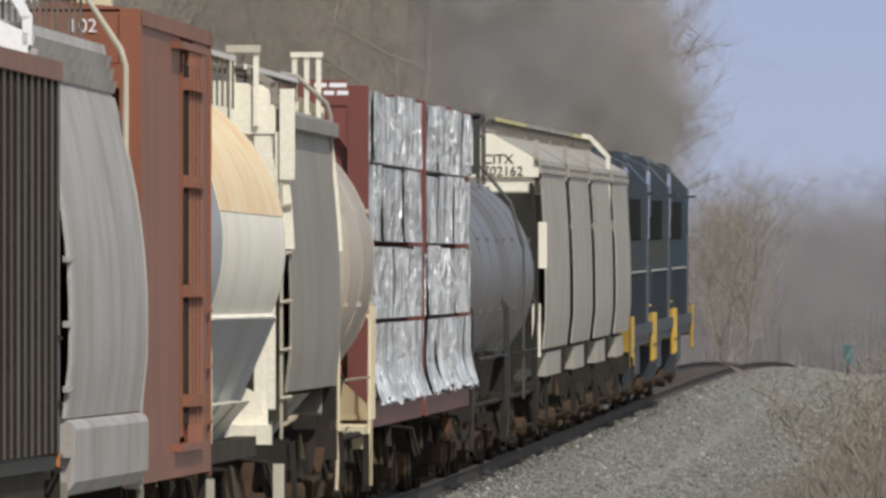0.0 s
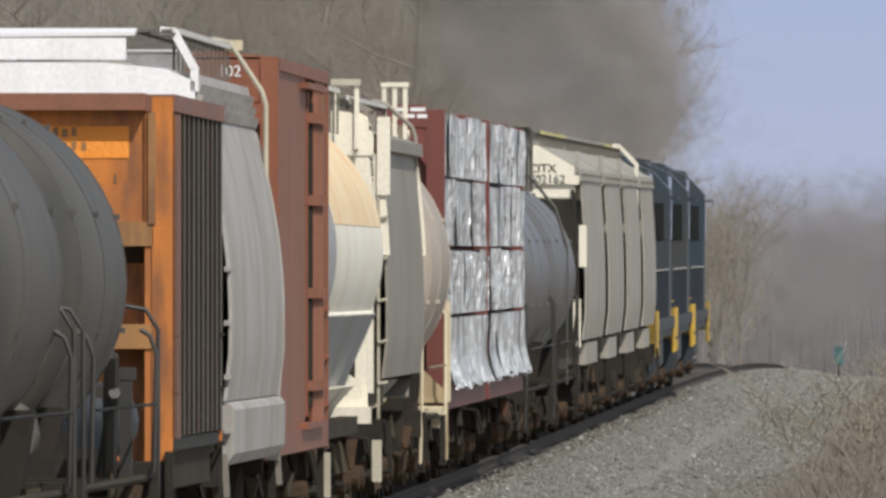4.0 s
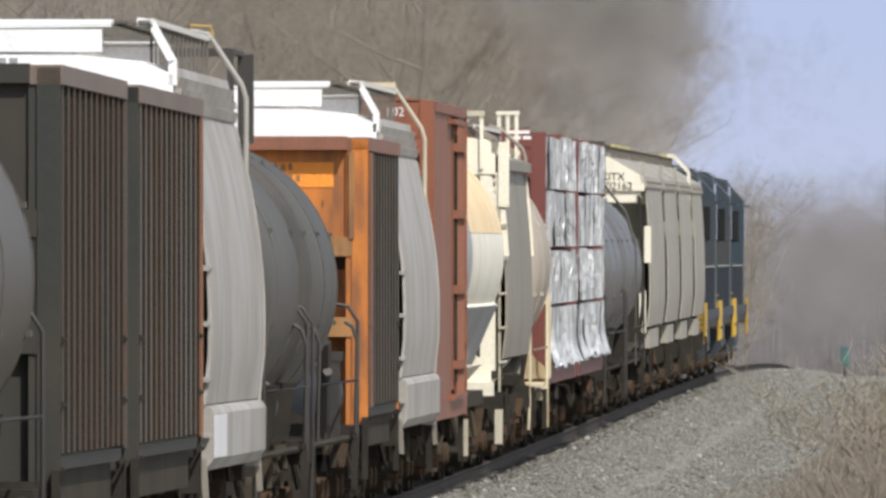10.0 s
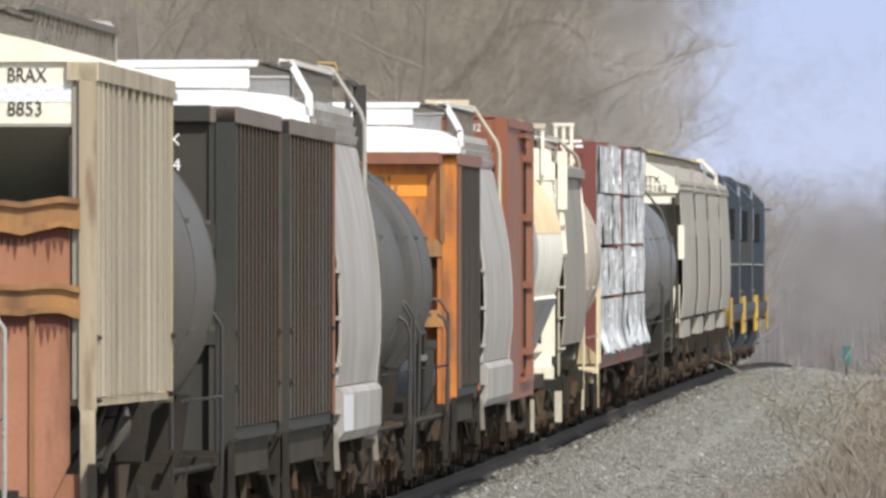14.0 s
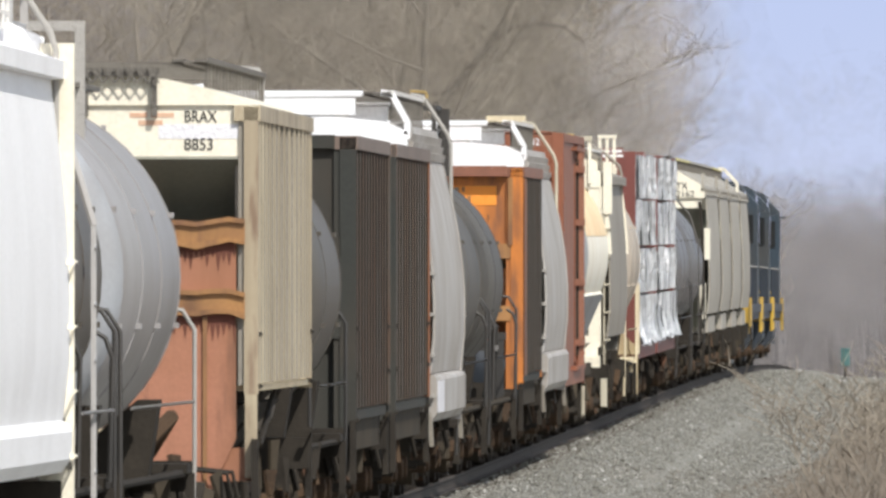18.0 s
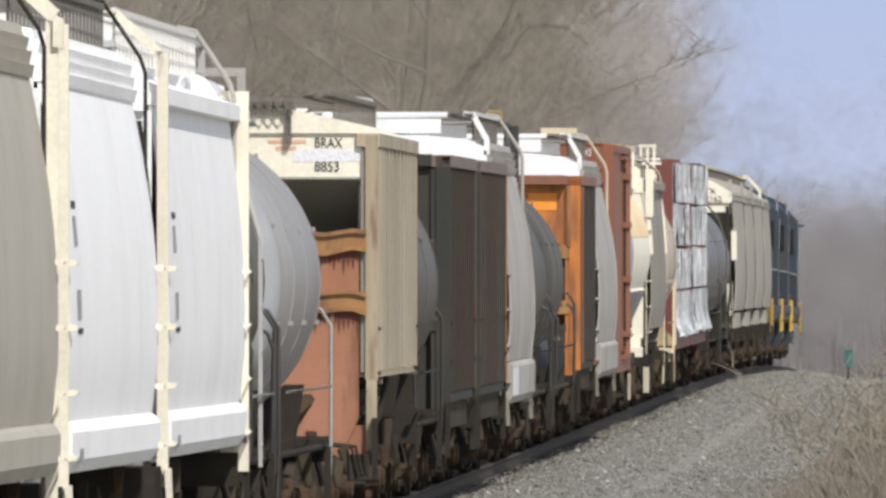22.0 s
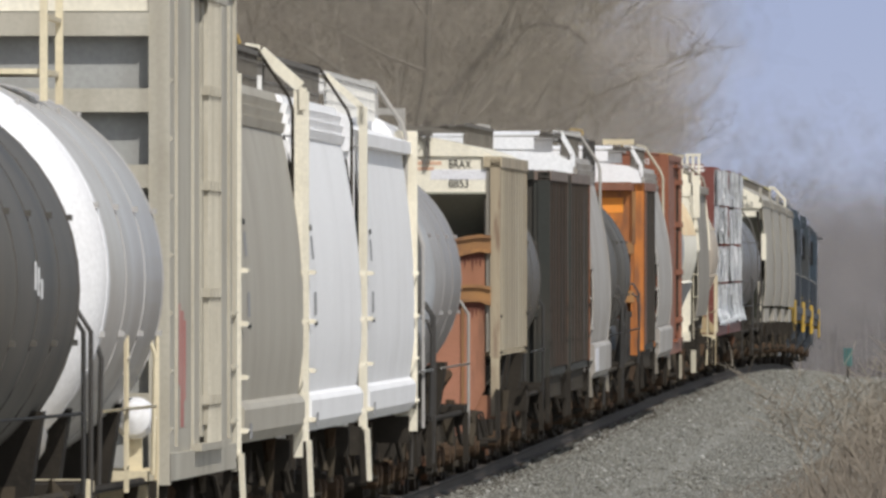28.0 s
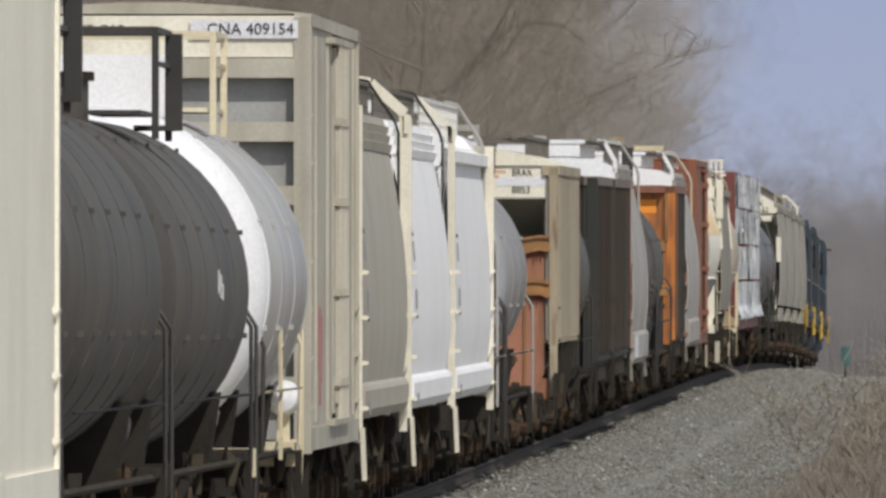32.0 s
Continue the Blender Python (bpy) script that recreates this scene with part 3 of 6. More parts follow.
def curved_hopper(rear, front, mat, label, end_mat=None, post_mat=None, skirt_mat=None, pipe_mat=None, bays=3, top=4.45, board=4.80, yellow=None,
                  narrow=1.37, cap=False, fascia=False, post_top=4.0, knobs=True, fence=14, grate=None, stencils=False, front_post=None, sill_in=0.15, straight=False, both=False, rail_mat=None, steep=False, side_in=0.12, edge=None, zpanel=3.05, slope_mat=None, small_grab=False, mesh_rows=0, bare_sill=False, wide=1.58):
    """Covered hopper with bulging sides, stepped eaves, a boxed side sill and roof walkway."""
    end_mat, post_mat, skirt_mat, pipe_mat = end_mat or mat, post_mat or mat, skirt_mat or mat, pipe_mat or CREAM
    car, L = rail_car("covered_hopper", rear, front, label, "hopper car")
    running_gear(car, L)
    h = L / 2
    steps = [1.56 + (4.03 - 1.56) * k / 12 for k in range(13)]
    right = [(barrel(z, wide, narrow), z) for z in steps]
    inner = [(x - 0.03, z) for x, z in right]
    for s in (1, -1):
        g = Geo()
        out = [(s * x, z) for x, z in right + inner[::-1]]
        g.prism(out if s > 0 else out[::-1], -h + side_in, h - side_in)
        part("side", g, mat, car, smooth=True)
    n = narrow
    if cap:
        eaves = [(n, 4.03), (n + 0.10, 4.04), (n + 0.10, 4.17), (n - 0.1, 4.24), (0.6, top), (0.3, top + 0.02)]
    elif steep:
        eaves = [(n, 4.03), (n + 0.03, 4.04), (n + 0.03, 4.09), (n, 4.10), (n + 0.02, 4.16), (n - 0.01, 4.17), (n - 0.02, 4.23), (n - 0.66, 4.60), (0.4, 4.64)]
    else:
        eaves = [(n + 0.02, 4.03), (n + 0.04, 4.12), (n, 4.13), (n + 0.02, 4.22), (n - 0.02, 4.23), (n, 4.32), (n - 0.04, 4.33), (n - 0.06, 4.41), (n - 0.3, top), (0.4, top + 0.06)]
    part("roof", Geo().prism(mirrored(eaves), -h + 0.1, h - 0.1), mat, car)
    for s in (1, -1):
        if steep:
            x0, x1 = sorted((s * 1.25, s * 1.50))
            part("side_sill", Geo().box(x0, x1, -h + sill_in, h - sill_in, 1.16, 1.5), skirt_mat, car)
        if steep or bare_sill:
            continue
        z0 = 1.18 if straight else 1.0 if fascia else 1.12
        out = [(1.36, z0), (wide - 0.06, z0), (wide + 0.015, z0 + 0.1), (wide + 0.02, 1.48), (wide - 0.01, 1.53), (1.5, 1.58)]
        g = Geo().prism(out if s > 0 else [(-a, b) for a, b in reversed(out)], -h + sill_in, h - sill_in)
        part("side_sill", g, skirt_mat, car)
    for s in (-1, 1):
        hopper_end(car, s, L, n + (0.02 if steep else 0.1), 3.98, zpanel, end_mat, slope_mat or mat, None)
        if not straight and not steep and not (fascia and s < 0):
            strip_post(car, s, h, narrow, post_mat, z0=0.95 if post_top > 3.5 else 2.9, z1=4.0, wide=wide, inset=-0.035 if wide < 1.6 else -0.012)
        # Dark strip added at the rear edge to stand for the shadowed gap.
        if (knobs or sill_in > 1) and s < 0:
            strip_post(car, s, h, narrow, STEEL, z0=1.0, z1=3.9, width=0.06, inset=0.098, name="rear_ladder_stile", wide=wide)
        prof = mirrored([(n - 0.02, 3.98), (n - 0.02, 4.22), (n - 0.67, 4.59), (0.4, 4.63)] if steep else [(n - 0.05, 3.98), (n - 0.05, 4.34), (n - 0.3, 4.45), (0.4, 4.52)])
        part("roof_end", Geo().prism(prof, min(s * h, s * (h - 0.09)), max(s * h, s * (h - 0.09))), end_mat, car)
        if fascia:
            part("end_fascia", Geo().box(-0.95, 0.72, min(s * (h + 0.02), s * (h - 0.25)), max(s * (h + 0.02), s * (h - 0.25)), 4.53, 4.72), end_mat, car)
            part("end_canopy", Geo().slab((-1.0, s * (h + 0.03), 4.72), (0.8, s * (h + 0.03), 4.74), (0.8, s * (h - 0.5), 4.78), (-1.0, s * (h - 0.5), 4.78), 0.03), end_mat, car)
        for sx in (-1, 1):
            if knobs and not (fascia and s > 0):
                end_rungs(car, sx * 1.60, s * (h - 0.3), 1.3, 2.9, RAIL_GREY if fascia else post_mat)
            part("step", Geo().slab((sx * 1.575, s * h - 0.06, 0.72 if fascia else 0.55), (sx * 1.575, s * h + 0.06, 0.72 if fascia else 0.55), (sx * 1.55, s * h + 0.1, 1.1), (sx * 1.55, s * h - 0.1, 1.1), 0.05), TAUPE if fascia else STEEL if sill_in > 1 or s > 0 or post_top < 3.5 else post_mat, car)
    for sx in (-1, 1):
        xo = 1.54 if straight else n - 0.02
        pts = [(sx * xo, 4.50), (sx * xo, 4.12)] if small_grab else [(sx * 1.02, board + 0.02), (sx * 1.16, board), (sx * xo, 4.46), (sx * xo, 4.25 if not steep else 3.45)]
        for s in (-1, 1) if both else (-1,):
            ya, yb = s * h, s * (h - 0.14)
            g = Geo()
            for (xa, za), (xb, zb) in zip(pts, pts[1:]):
                g.slab((xa, yb, za), (xb, yb, zb), (xb, ya, zb), (xa, ya, za), 0.07)
            part("roof_grab", g, pipe_mat, car, "bent pale-painted grab plate")
        if straight:
            x0, x1 = sorted((sx * 1.485, sx * 1.575))
            for s in (-1, 1) if both else (-1,):
                part("corner_post", Geo().box(x0, x1, min(s * h, s * (h - 0.1)), max(s * h, s * (h - 0.1)), 0.95, 4.44), post_mat, car)
        if not steep:
            part("roof_handrail", Geo().tube([(sx * 0.98, h - 0.2, board + 0.06), (sx * 1.14, h - 0.2, board + 0.03), (sx * 1.44, h - 0.2, 4.38), (sx * 1.48, h - 0.2, 4.25), (sx * 1.48, h - 0.2, 3.4)], 0.016 if rail_mat is STEEL else 0.024, 8), rail_mat or pipe_mat, car, smooth=True)
    running_board(car, L, board, top, grate, fence, 1.10 if not steep else 0.85, edge or GRATE_LIGHT, mesh_rows)
    if front_post:
        for sx in (-1, 1):
            x0, x1 = sorted((sx * 1.36, sx * 1.61))
            part("front_post", Geo().box(x0, x1, h - 0.12, h - 0.02, 0.95, 4.3), front_post, car, "broad cream front corner post")
            part("front_brace", Geo().slab((sx * 1.60, h - 0.13, 1.2), (sx * 1.56, h - 0.13, 1.2), (sx * 1.38, h - 0.13, 2.3), (sx * 1.42, h - 0.13, 2.3), 0.02), GRATE, car)
    if stencils:
        side_stencils(car, -h + 1.6, narrow)
    hatches(car, L, top + 0.08, 6, mat)
    if yellow is not None:
        part("hatch_handle", Geo().tube([(1.02, yellow, board), (1.04, yellow, board + 0.085), (1.22, yellow, board + 0.075), (1.24, yellow, board)], 0.018), YELLOW, car, "yellow hatch handle")
    for k in range(bays):
        y = (k - (bays - 1) / 2) * (L - 5.2) / bays
        bottom_chute(car, y, (L - 5.4) / bays, mat)
    return car


def side_stencils(car, y, narrow):
    """Small blocks of unreadable stencil on the bulging side."""
    for z0, z1, w, mat in ((3.12, 3.17, 0.7, LETTER_DARK), (2.84, 3.06, 0.5, STENCIL), (2.30, 2.52, 0.6, STENCIL), (2.20, 2.24, 0.9, LETTER_DARK), (1.22, 1.36, 0.5, STENCIL)):
        xa, xb = (barrel(z, narrow=narrow) + 0.004 if z > 1.6 else 1.603 for z in (z0, z1))
        g = Geo().slab((xa, y, z0), (xa, y + w, z0), (xb, y + w, z1), (xb, y, z1), 0.004)
        part("stencil_block", g, mat, car)


def round_hopper(rear, front, mat, label, under_mat, frame_mat):
    """Hopper with a round upper body, slope sheets drawn in below and a pale end frame."""
    car, L = rail_car("covered_hopper", rear, front, label, "hopper car")
    running_gear(car, L)
    h = L / 2
    arc = [(1.58 * math.cos(radians(a)), 2.92 + 1.58 * math.sin(radians(a))) for a in range(-25, 91, 5)]
    upper = mirrored(arc[:-1])
    crown = mirrored([(x * 1.004, 2.92 + (z - 2.92) * 1.004) for x, z in arc if z > 3.15][:-1])
    part("body", Geo().prism(upper, -h + 1.3, h - 0.5), ROUND_PALE, car, smooth=True)
    part("crown_sheet", Geo().prism(crown, -h + 1.28, h - 0.48), mat, car, "cream upper sheet stained orange", smooth=True)
    head = Geo()
    n = len(upper)
    rings = [(0.0, 1.0), (0.25, 0.985), (0.5, 0.94), (0.75, 0.85), (0.92, 0.7), (1.0, 0.4)]
    v = [(x * k, -h + 1.3 - d, 2.92 + (z - 2.92) * k) for d, k in rings for x, z in upper]
    f = [(i * n + j, i * n + (j + 1) % n, (i + 1) * n + (j + 1) % n, (i + 1) * n + j) for i in range(len(rings) - 1) for j in range(n)]
    head.add(v, [tuple(reversed(q)) for q in f] + [tuple(range((len(rings) - 1) * n, len(rings) * n))[::-1]])
    # Head and lower body are coloured slate for the shade below the bulge.
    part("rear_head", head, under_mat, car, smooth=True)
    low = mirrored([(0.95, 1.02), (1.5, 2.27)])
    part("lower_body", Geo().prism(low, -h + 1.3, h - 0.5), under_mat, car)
    part("waist_band", Geo().prism(mirrored([(1.44, 2.22), (1.5, 2.26), (1.45, 2.30)]), -h + 1.2, h - 0.45), ROUND_PALE, car)
    for s in (-1, 1):
        y = s * h
        for sx in (-1, 1):
            for x in (1.5, 1.34) if s < 0 else ():
                part("end_post", Geo().box(sx * x - 0.03, sx * x + 0.03, min(y, y - s * 0.12), max(y, y - s * 0.12), 1.2, 2.0 if x > 1.4 else 1.7), frame_mat, car)
            part("step", Geo().box(sx * 1.5 - 0.05, sx * 1.5 + 0.05, y - 0.1, y + 0.1, 0.45, 0.9), CREAM_OLD, car)
        part("end_sill", Geo().box(-1.44, 1.44, min(y, y - s * 0.3), max(y, y - s * 0.3), 1.08, 1.26), frame_mat, car)
        for sx in (-1, 1):
            part("frame_post", Geo().box(min(sx * 1.34, sx * 1.40), max(sx * 1.34, sx * 1.40), y - 0.06, y + 0.06, 1.1, 2.05), frame_mat, car)
            prof = [(0.75, 1.24), (1.42, 1.24), (1.30, 1.55), (1.08, 1.68)]
            part("end_gusset", Geo().prism(prof if sx > 0 else [(-a, b) for a, b in reversed(prof)], min(y - s * 0.05, y - s * 0.12), max(y - s * 0.05, y - s * 0.12)), frame_mat, car)
    part("side_sill", Geo().box(1.1, 1.3, -h + 0.1, h - 0.1, 0.98, 1.16), SILL_BROWN, car)
    part("side_sill", Geo().box(-1.3, -1.1, -h + 0.1, h - 0.1, 0.98, 1.16), SILL_BROWN, car)
    running_board(car, L, 4.68, 4.25, n=14, half=1.05, edge=GRATE_LIGHT)
    part("hatch_handle", Geo().tube([(1.0, -h + 4, 4.68), (1.03, -h + 4, 4.77), (1.30, -h + 4, 4.76), (1.34, -h + 4, 4.66), (1.08, -h + 4, 4.65)], 0.024), YELLOW, car, "yellow hatch handle")
    part("roof_stand", Geo().box(0.35, 0.5, -h + 2.0, -h + 2.15, 4.4, 5.0).box(0.0, 0.6, -h + 1.9, -h + 2.3, 4.95, 5.05), CREAM, car, "cream roof stand")
    for k in range(3):
        bottom_chute(car, (k - 1) * 4.4, 3.6, frame_mat)
    return car


def low_flat(rear, front, label):
    """Empty flat car with stake pockets, rusty gear and end rails."""
    car, L = rail_car("flatcar", rear, front, label, "flat car")
    running_gear(car, L)
    h = L / 2
    part("deck", Geo().box(-1.02, 1.02, -h, h - 0.6, 0.86, 1.0), STEEL, car)
    rng = random.Random(3)
    for k in range(9):
        y = -h + 0.8 + k * (L - 1.6) / 8
        part("stake_pocket", Geo().box(1.02, 1.1, y - 0.1, y + 0.1, 0.8, 1.02), STEEL, car)
    for k in range(7):
        y = -h + 0.6 + 0.8 * k
        part("chain_binder", Geo().tube([(rng.uniform(0.3, 1.0), y, 1.03), (rng.uniform(0.6, 1.2), y + 0.5, rng.uniform(1.2, 1.65)), (rng.uniform(0.4, 1.0), y + 1.0, 1.03)], 0.07, 6), RUSTY, car, "rusty chain binder")
    return car


def bottom_chute(car, y, w, mat):
    """A discharge hopper under the body, tapering to its gate."""
    g = Geo()
    top = [(-1.35, y - w / 2, 1.5), (1.35, y - w / 2, 1.5), (1.35, y + w / 2, 1.5), (-1.35, y + w / 2, 1.5)]
    low = [(-0.5, y - 0.35, 0.5), (0.5, y - 0.35, 0.5), (0.5, y + 0.35, 0.5), (-0.5, y + 0.35, 0.5)]
    g.add(top + low, [(0, 1, 5, 4), (1, 2, 6, 5), (2, 3, 7, 6), (3, 0, 4, 7), (4, 5, 6, 7), (3, 2, 1, 0)])
    ch = part("discharge_chute", g, mat, car)
    part("gate", Geo().box(-0.6, 0.6, y - 0.42, y + 0.42, 0.42, 0.5).tube([(0.6, y, 0.46), (1.3, y, 0.46)], 0.04), STEEL, ch)


def bent_beam(car, y, z, mat, drip_over):
    """A buckled pressed-steel beam across a rusted end, with stain running down from under it."""
    rng = random.Random(round(z * 100))
    n = 20
    sag = [0.016 * math.sin(0.9 * k + z * 7) + 0.012 * math.sin(2.1 * k) for k in range(n + 1)]
    xs = [-1.44 + 2.9 * k / n for k in range(n + 1)]

    def strip(lo, hi, y0, y1, wob):
        return Geo().prism([(x, z + lo + wob * d) for x, d in zip(xs, sag)] + [(x, z + hi + d) for x, d in reversed(list(zip(xs, sag)))], y0, y1)

    beam = part("end_beam", strip(-0.09, 0.09, y - 0.02, y + 0.08, 1.5), mat, car)
    part("beam_lip", strip(0.07, 0.115, y - 0.06, y + 0.05, 1.0), mat, beam)
    part("beam_lip", strip(-0.12, -0.07, y - 0.045, y + 0.05, 1.5), mat, beam)
    teeth = [(-1.37 + 2.74 * k / 110, z - 0.14 - (0.03 if k % 2 else 0.08 + 0.16 * rng.random() ** 1.6)) for k in range(111)]
    part("drip_stain", Geo().prism(teeth + [(1.37, z - 0.08), (-1.37, z - 0.08)], y + 0.022, y + 0.027), DRIP, car, "dark red stain dripping down the sheet")


def ribbed_hopper(rear, front, mat, label, rib_mat=None, end_mat=None, cap_mat=None, post_mat=None, ribs=11, top=4.12, bottom=1.30, panel=3.3, lower_mat=None, roofed=False, lower=True, panel_mat=None, beams=(2.98, 2.14), gap_mat=None, sheet_mat=None, beam_mat=None, foot=1.1, rib_at=None, recess=0.42, chord_mat=None):
    """Open or roofed hopper with vertical side ribs, a top chord, beams across its ends."""
    rib_mat, end_mat, cap_mat, post_mat, lower_mat = rib_mat or mat, end_mat or mat, cap_mat or mat, post_mat or mat, lower_mat or mat
    car, L = rail_car("ribbed_hopper" if not roofed else "covered_hopper", rear, front, label, "hopper car")
    running_gear(car, L)
    h = L / 2
    w = 0.20 * (L - 0.7) / (ribs - 1)
    rib = Geo().prism([(1.40, bottom), (1.585, bottom + 0.02), (1.585, top - 0.14), (1.40, top - 0.14)], -w, w).mesh("side_rib", rib_mat)
    # All but the rib fronts take a darker colour, the shade of the gaps.
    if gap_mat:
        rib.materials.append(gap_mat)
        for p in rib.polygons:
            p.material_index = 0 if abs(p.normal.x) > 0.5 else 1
    for s in (-1, 1):
        x0, x1 = sorted((s * 1.40, s * 1.37))
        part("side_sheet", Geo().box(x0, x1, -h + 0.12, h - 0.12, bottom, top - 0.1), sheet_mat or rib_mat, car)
        x0, x1 = sorted((s * 1.36, s * 1.60))
        part("top_chord", Geo().box(x0, x1, -h, h, top - 0.14, top), cap_mat, car)
        x0, x1 = sorted((s * 1.38, s * 1.56))
        part("side_sill", Geo().box(x0, x1, -h + 0.1, h - 0.1, bottom - (0.05 if roofed else 0.1), bottom), rib_mat if roofed else mat, car)
        if not roofed:
            xa, xb = sorted((s * 1.30, s * 1.50))
            part("lower_skirt", Geo().box(xa, xb, -h + 1.2, h - 0.8, bottom - 0.42, bottom - 0.1), SILL_BROWN, car)
        for u in rib_at or [k / (ribs - 1) for k in range(ribs)]:
            r = part("side_rib", rib, rib_mat, car, at=(0, -h + 0.35 + (L - 0.7) * u, 0))
            if s < 0:
                r.rotation_euler = (0, 0, math.pi)
    for s in (-1, 1):
        y = s * h
        hopper_end(car, s, L, 1.58, top, panel, panel_mat or end_mat, lower_mat, post_mat, foot if s < 0 else max(foot, bottom - 0.1), end_mat if roofed and s < 0 else None, 0.13 if roofed else 0.17)
        if not roofed:
            ya = y + s * (0.03 if chord_mat else 0.16)
            part("top_end_chord", Geo().box(-1.36, 1.36, min(ya, y - s * 0.2), max(ya, y - s * 0.2), top - 0.13, top + 0.01), chord_mat or cap_mat, car)
        if lower and s < 0:
            for z in beams:
                if roofed:
                    bent_beam(car, y, z, beam_mat, end_mat)
                    continue
                g = Geo().box(-1.42, 1.42, min(y, y - s * 0.42), max(y, y - s * 0.42), z - 0.1, z + 0.1)
                g.box(-0.5, 0.9, min(y + s * 0.05, y - s * 0.02), max(y + s * 0.05, y - s * 0.02), z - 0.13, z - 0.02)
                part("end_beam", g, beam_mat or end_mat, car)
            yo = 0.03 if roofed else recess
            low = [(1.10, 0.5), (1.16, 0.74), (1.38, 1.2)] if roofed else [(1.38, 1.0)]
            part("lower_end_sheet", Geo().prism(mirrored(low + [(1.38, beams[1] - 0.09)]), min(y - s * yo, y - s * (yo + 0.05)), max(y - s * yo, y - s * (yo + 0.05))), end_mat, car)
            part("middle_end_sheet", Geo().box(-1.38, 1.38, min(y - s * recess, y - s * (recess + 0.05)), max(y - s * recess, y - s * (recess + 0.05)), beams[1] + 0.09, beams[0] - 0.09), end_mat, car)
        for sx in (-1, 1):
            end_rungs(car, sx * 1.57, s * (h - 0.3), 1.2, 2.4, STEEL)
            x0, x1 = sorted((sx * 1.35, sx * 1.43))
            if not roofed:
                part("end_post", Geo().box(x0, x1, min(y - s * 0.02, y - s * 0.12), max(y - s * 0.02, y - s * 0.12), 1.1, top - 0.14), post_mat, car)
            part("step", Geo().box(sx * 1.55 - 0.03, sx * 1.55 + 0.03, y - 0.12, y + 0.1, 0.55, 1.2), STEEL, car)
    for k in range(2):
        bottom_chute(car, (k - 0.5) * (L - 5.0) / 2, (L - 5.4) / 2, GAP_SHADE if roofed else STEEL)
    if roofed:
        part("roof", Geo().prism(mirrored([(1.50, top), (1.38, top + 0.07), (1.1, top + 0.16), (0.75, top + 0.235), (0.3, top + 0.28)]), -h + 0.02, h - 0.02), mat, car)
        running_board(car, L, top + 0.42, top + 0.17, n=18, half=1.08)
    else:
        part("coal_load", heap(L), COAL, car)
    return car


COAL = plain("coal", (0.012, 0.012, 0.013), (0.04, 0.038, 0.036), 6.0, 0.6, bump_by=0.8, dist=0.06)


def heap(L):
    """A low load inside an open car."""
    g = Geo()
    n = 12
    v = [(x, -L / 2 + 0.2 + (L - 0.4) * i / n, 3.75 + 0.14 * math.cos(x) + 0.06 * math.sin(i * 2.1 + x * 3)) for i in range(n + 1) for x in (-1.38, -0.7, 0.0, 0.7, 1.38)]
    f = [(i * 5 + k, i * 5 + k + 1, i * 5 + k + 6, i * 5 + k + 5) for i in range(n) for k in range(4)]
    return g.add(v, f)


